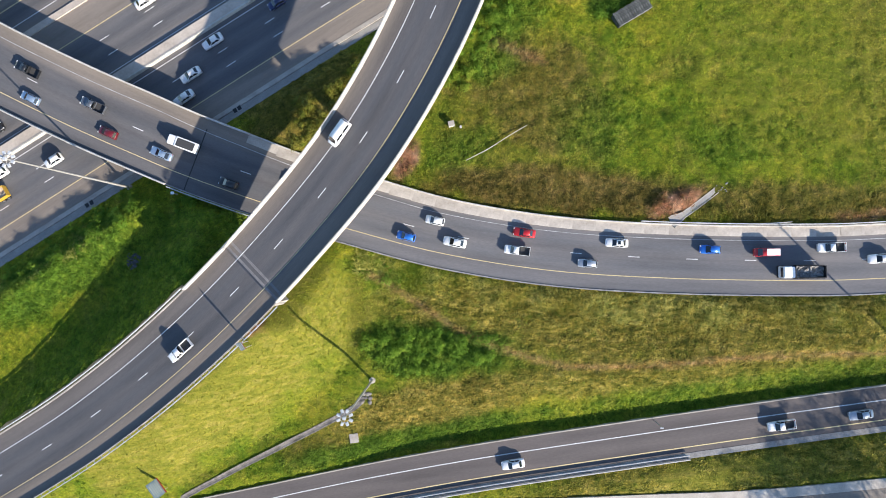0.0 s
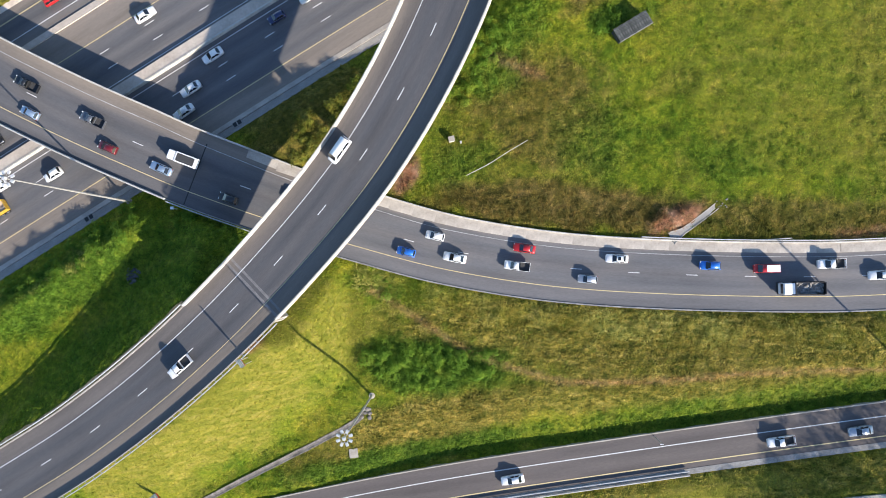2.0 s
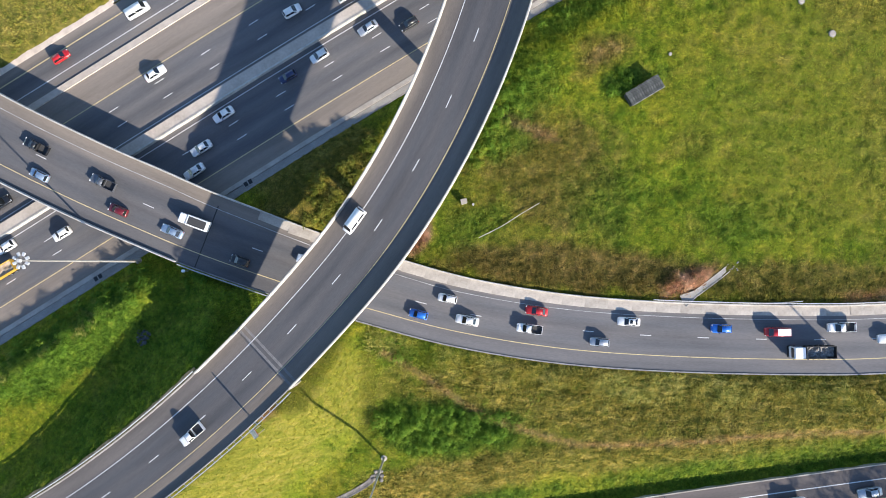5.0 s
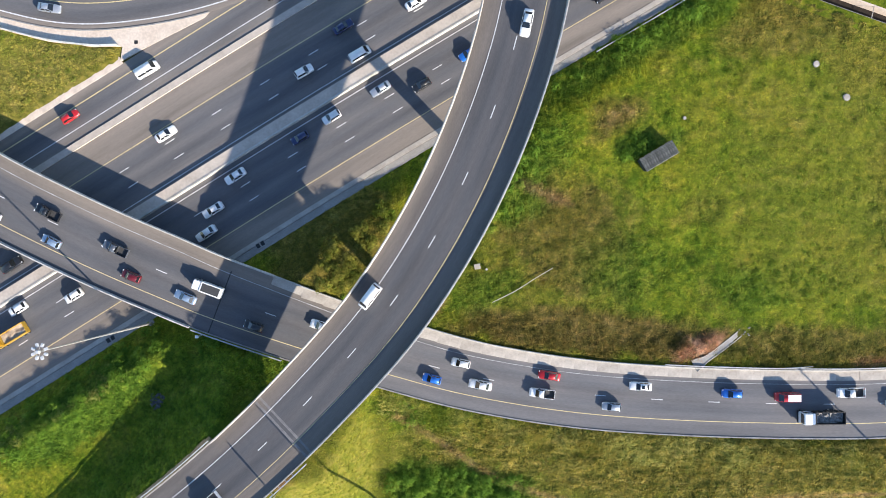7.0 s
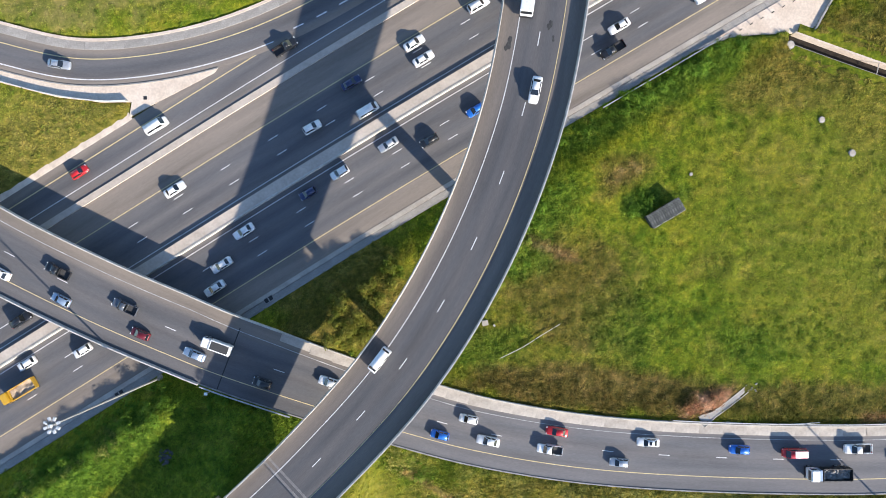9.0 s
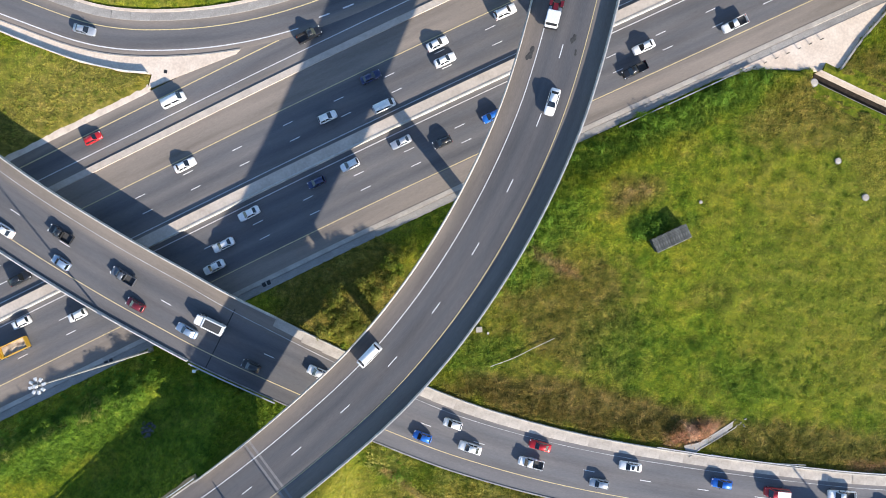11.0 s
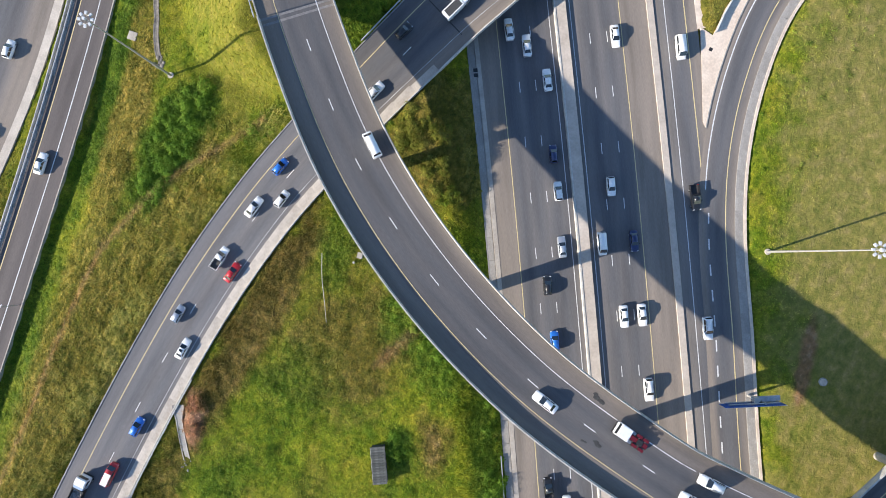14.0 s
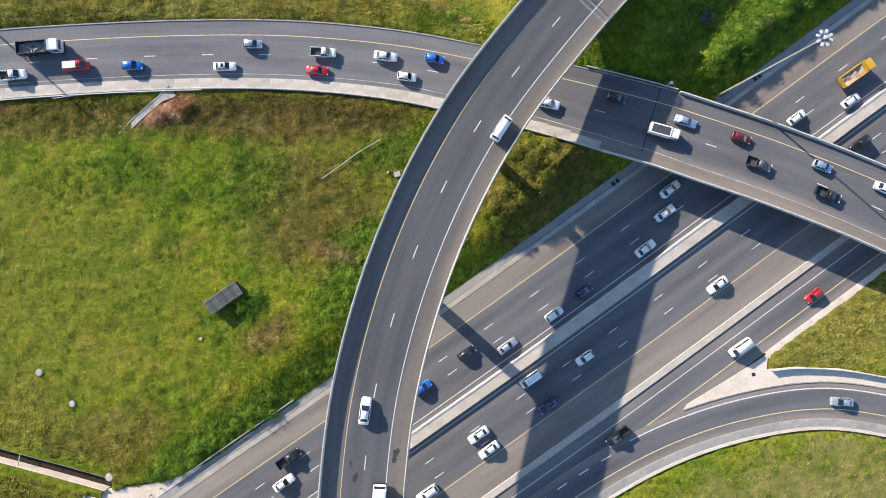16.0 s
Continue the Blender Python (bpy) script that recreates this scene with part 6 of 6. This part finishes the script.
def domes(rng, x, y, R, H, leaves, size):
    """Loose leaves over a dome at each place."""
    n_leaf = np.maximum(12, (leaves * R ** 1.6)).astype(int)
    X, Y, RR, HH = (np.repeat(q, n_leaf) for q in (x, y, R, H))
    m = len(X)
    a, e = rng.uniform(0, math.tau, m), np.arcsin(rng.uniform(0.02, 1, m))
    q = rng.uniform(0.6, 1.08, m) * (1 + 0.22 * np.sin(3 * a + X * 3) + 0.15 * np.sin(5 * a + Y * 5))
    P = np.column_stack([X + RR * q * np.cos(a) * np.cos(e), Y + RR * q * np.sin(a) * np.cos(e), land("height", X, Y) + HH * q * np.sin(e)])
    N = np.column_stack([np.cos(a) * np.cos(e), np.sin(a) * np.cos(e), np.sin(e) + 0.5]) + rng.normal(0, 0.45, (m, 3))
    N /= np.linalg.norm(N, axis=1)[:, None]
    D = np.cross(N, rng.normal(0, 1, (m, 3)))
    D /= np.linalg.norm(D, axis=1)[:, None]
    B = np.cross(N, D)
    L, W = (size * rng.uniform(0.7, 1.35, m))[:, None], (size * rng.uniform(0.35, 0.65, m))[:, None]
    return np.stack([P - D * L, P + B * W, P + D * L, P - B * W], axis=1), X, Y


rng = np.random.default_rng(5)
short = lambda x, y: np.maximum(land("mown", x, y), land("lawn", x, y))
GX, GY = sown(rng, 120000, (-122, 104, -64, 128), lambda x, y: (1.0 - 0.9 * land("lawn", x, y)) * np.clip(1.25 - 1.6 * land("bare", x, y), 0.04, 1))
tall = (0.065 + 0.06 * land("dry", GX, GY) + 0.12 * land("straw", GX, GY) + 0.1 * land("lush", GX, GY)) * (1 - 0.65 * short(GX, GY)) * (1 + 0.6 * wave(GX, GY, 0.9, 0.6, 0.2))
leafy("grass_tufts", *blades_of(rng, GX, GY, tall, 0.30 + 0.6 * tall, 0.08 + 0.08 * rng.random(len(GX)), 5, 1.9), "rough grass tufts, green and dry, on the verges")


def tall_bands(x, y):
    """Where tall grass stands: along the ramps, at the foot of the banks and round the field's margins."""
    u, v = highway_side(x, y)
    q, o = beside(MID, x, y)
    drift = 1.6 * wave(x, y, 0.25, 0.13, 0.7)
    south = np.clip((-3.5 - o) / 0.6, 0, 1) * np.clip((11.0 + drift * 1.5 + o) / 5, 0, 1) * (x > -22)
    north = np.clip((o - 11.6) / 0.6, 0, 1) * np.clip((17.5 + drift - o) / 4, 0, 1) * 0.6 * (x > -12)
    foot = 0.35 * ((v > 45.5) & (v < 51.0) & (u < 20))
    rim = 0.4 * ((v > 44 + drift) & (v < 53.0) & (u > 20))
    return np.maximum.reduce([south, north, foot, rim])


TX, TY = sown(rng, 15000, (-122, 104, -40, 112), tall_bands)
tall = rng.uniform(0.25, 0.6, len(TX)) * (1 + 0.35 * wave(TX, TY, 0.6, 0.4, 1.2))
edge = beside(MID, TX, TY)[1]
tall *= 1 - 0.55 * ((edge < -3) & (edge > -5.8))
quads, RX, RY = blades_of(rng, TX, TY, tall, 0.4 + 0.75 * tall, 0.028 + 0.034 * rng.random(len(TX)), 13, 1.9, 0.36)
leafy("tall_grass", quads, RX, RY, "tall seeding grass in drifts along the ramps and banks", seed=np.clip(0.45 + 0.5 * wave(RX, RY, 0.3, 0.17, 2.4), 0, 0.9) * (RY < 8))

BUSHY = ((-33.6, 36, 2.6, 2.6, 0, 1.0), (-24, 38, 8, 3, 42, 0.7), (-30, 26, 6, 6, 20, 0.7), (-20, 35, 4, 5, 50, 0.5), (-57, 15, 6, 3, 20, 0.8), (-88, 1.5, 24, 4.0, 35, 0.8), (-4.8, -18.4, 16.0, 4.8, -3, 1.0), (-18, -1.5, 8, 1.5, -15, 0.7), (10, 52, 4, 7, 0, 0.7), (6, 42.5, 3, 4, 0, 0.7), (31.5, 55.5, 4, 2.4, 31, 0.8), (40, 84, 30, 2.4, 31, 0.8), (2, 44, 3, 9, -25, 0.5))
bushy = np.vectorize(lambda x, y: patch(BUSHY, x, y))
BX, BY = sown(rng, 860, (-122, 90, -34, 105), bushy)
R = 0.45 + 1.25 * rng.random(len(BX)) ** 1.8
leafy("bushes", *domes(rng, BX, BY, R, R * rng.uniform(0.65, 1.3, len(BX)), 190, 0.17), "rounded green and brownish bushes on the banks between the ramps", "bush", leaf=0.85)
SX, SY = sown(rng, 5200, (-122, 104, -64, 110), lambda x, y: np.maximum(0.05, land("lush", x, y)) * (land("mown", x, y) < 0.5))
R = rng.uniform(0.25, 0.8, len(SX))
leafy("shrubs", *domes(rng, SX, SY, R, R * rng.uniform(0.35, 0.7, len(SX)), 95, 0.13), "low leafy shrubs and weeds in the rough grass", "shrub", leaf=0.45)


def tree(x, y, h, seed):
    """A tapered trunk with limbs and a crown of many small leaf clumps."""
    rng = random.Random(seed)
    thing = new("tree", None)
    z = ground_height(x, y)
    thing.matrix_basis = pose(x, y, z)
    bm = bmesh.new()
    tube(bm, (0, 0, -0.4), (0.1, 0.05, h * 0.45), 0.22, 0.14, 10)
    tips = []
    for i in range(7):
        a, e = math.tau * i / 7 + rng.uniform(-0.3, 0.3), rng.uniform(0.5, 1.1)
        L = h * rng.uniform(0.28, 0.42)
        q = Vector((0.1, 0.05, h * rng.uniform(0.32, 0.45)))
        t = q + Vector((math.cos(a) * math.cos(e), math.sin(a) * math.cos(e), math.sin(e))) * L
        tube(bm, q, t, 0.09, 0.03, 6)
        tips.append(t)
    part("trunk", bm, TIMBER, thing)
    verts, faces = [], []
    for t in tips + [Vector((0, 0, h * 0.85))]:
        for k in range(7):
            c = t + Vector((rng.gauss(0, 0.075), rng.gauss(0, 0.075), rng.gauss(0.02, 0.05))) * h
            R = rng.uniform(0.042, 0.085) * h
            for j in range(90):
                d = Vector((rng.gauss(0, 1), rng.gauss(0, 1), rng.gauss(0, 0.8))).normalized() * R * rng.uniform(0.5, 1.05)
                p = c + d
                u = Vector((rng.uniform(-1, 1), rng.uniform(-1, 1), rng.uniform(-0.5, 0.5))).normalized()
                w = u.orthogonal().normalized()
                s, q = rng.uniform(0.14, 0.26), rng.uniform(0.07, 0.12)
                n0 = len(verts)
                verts.extend([tuple(p - u * s), tuple(p + w * q), tuple(p + u * s), tuple(p - w * q)])
                faces.append((n0, n0 + 1, n0 + 2, n0 + 3))
    me = bpy.data.meshes.new("crown")
    me.from_pydata(verts, [], faces)
    at = me.attributes.new("lush", "FLOAT", "POINT")
    at.data.foreach_set("value", [1.0] * len(verts))
    me.materials.append(BLADES)
    crown = new("crown", me)
    crown.parent = thing
    return tagged(thing, "leafy green roadside tree beyond the lower road", "tree", "roadside trees")


for i, (x, y, h) in enumerate(((112, -64, 26), (104, -68, 25), (96, -67, 20.5), (120, -60, 26), (90, -71, 20), (128, -58, 25), (109, -71, 24), (100, -73, 22))):
    tree(x, y, h, 20 + i)
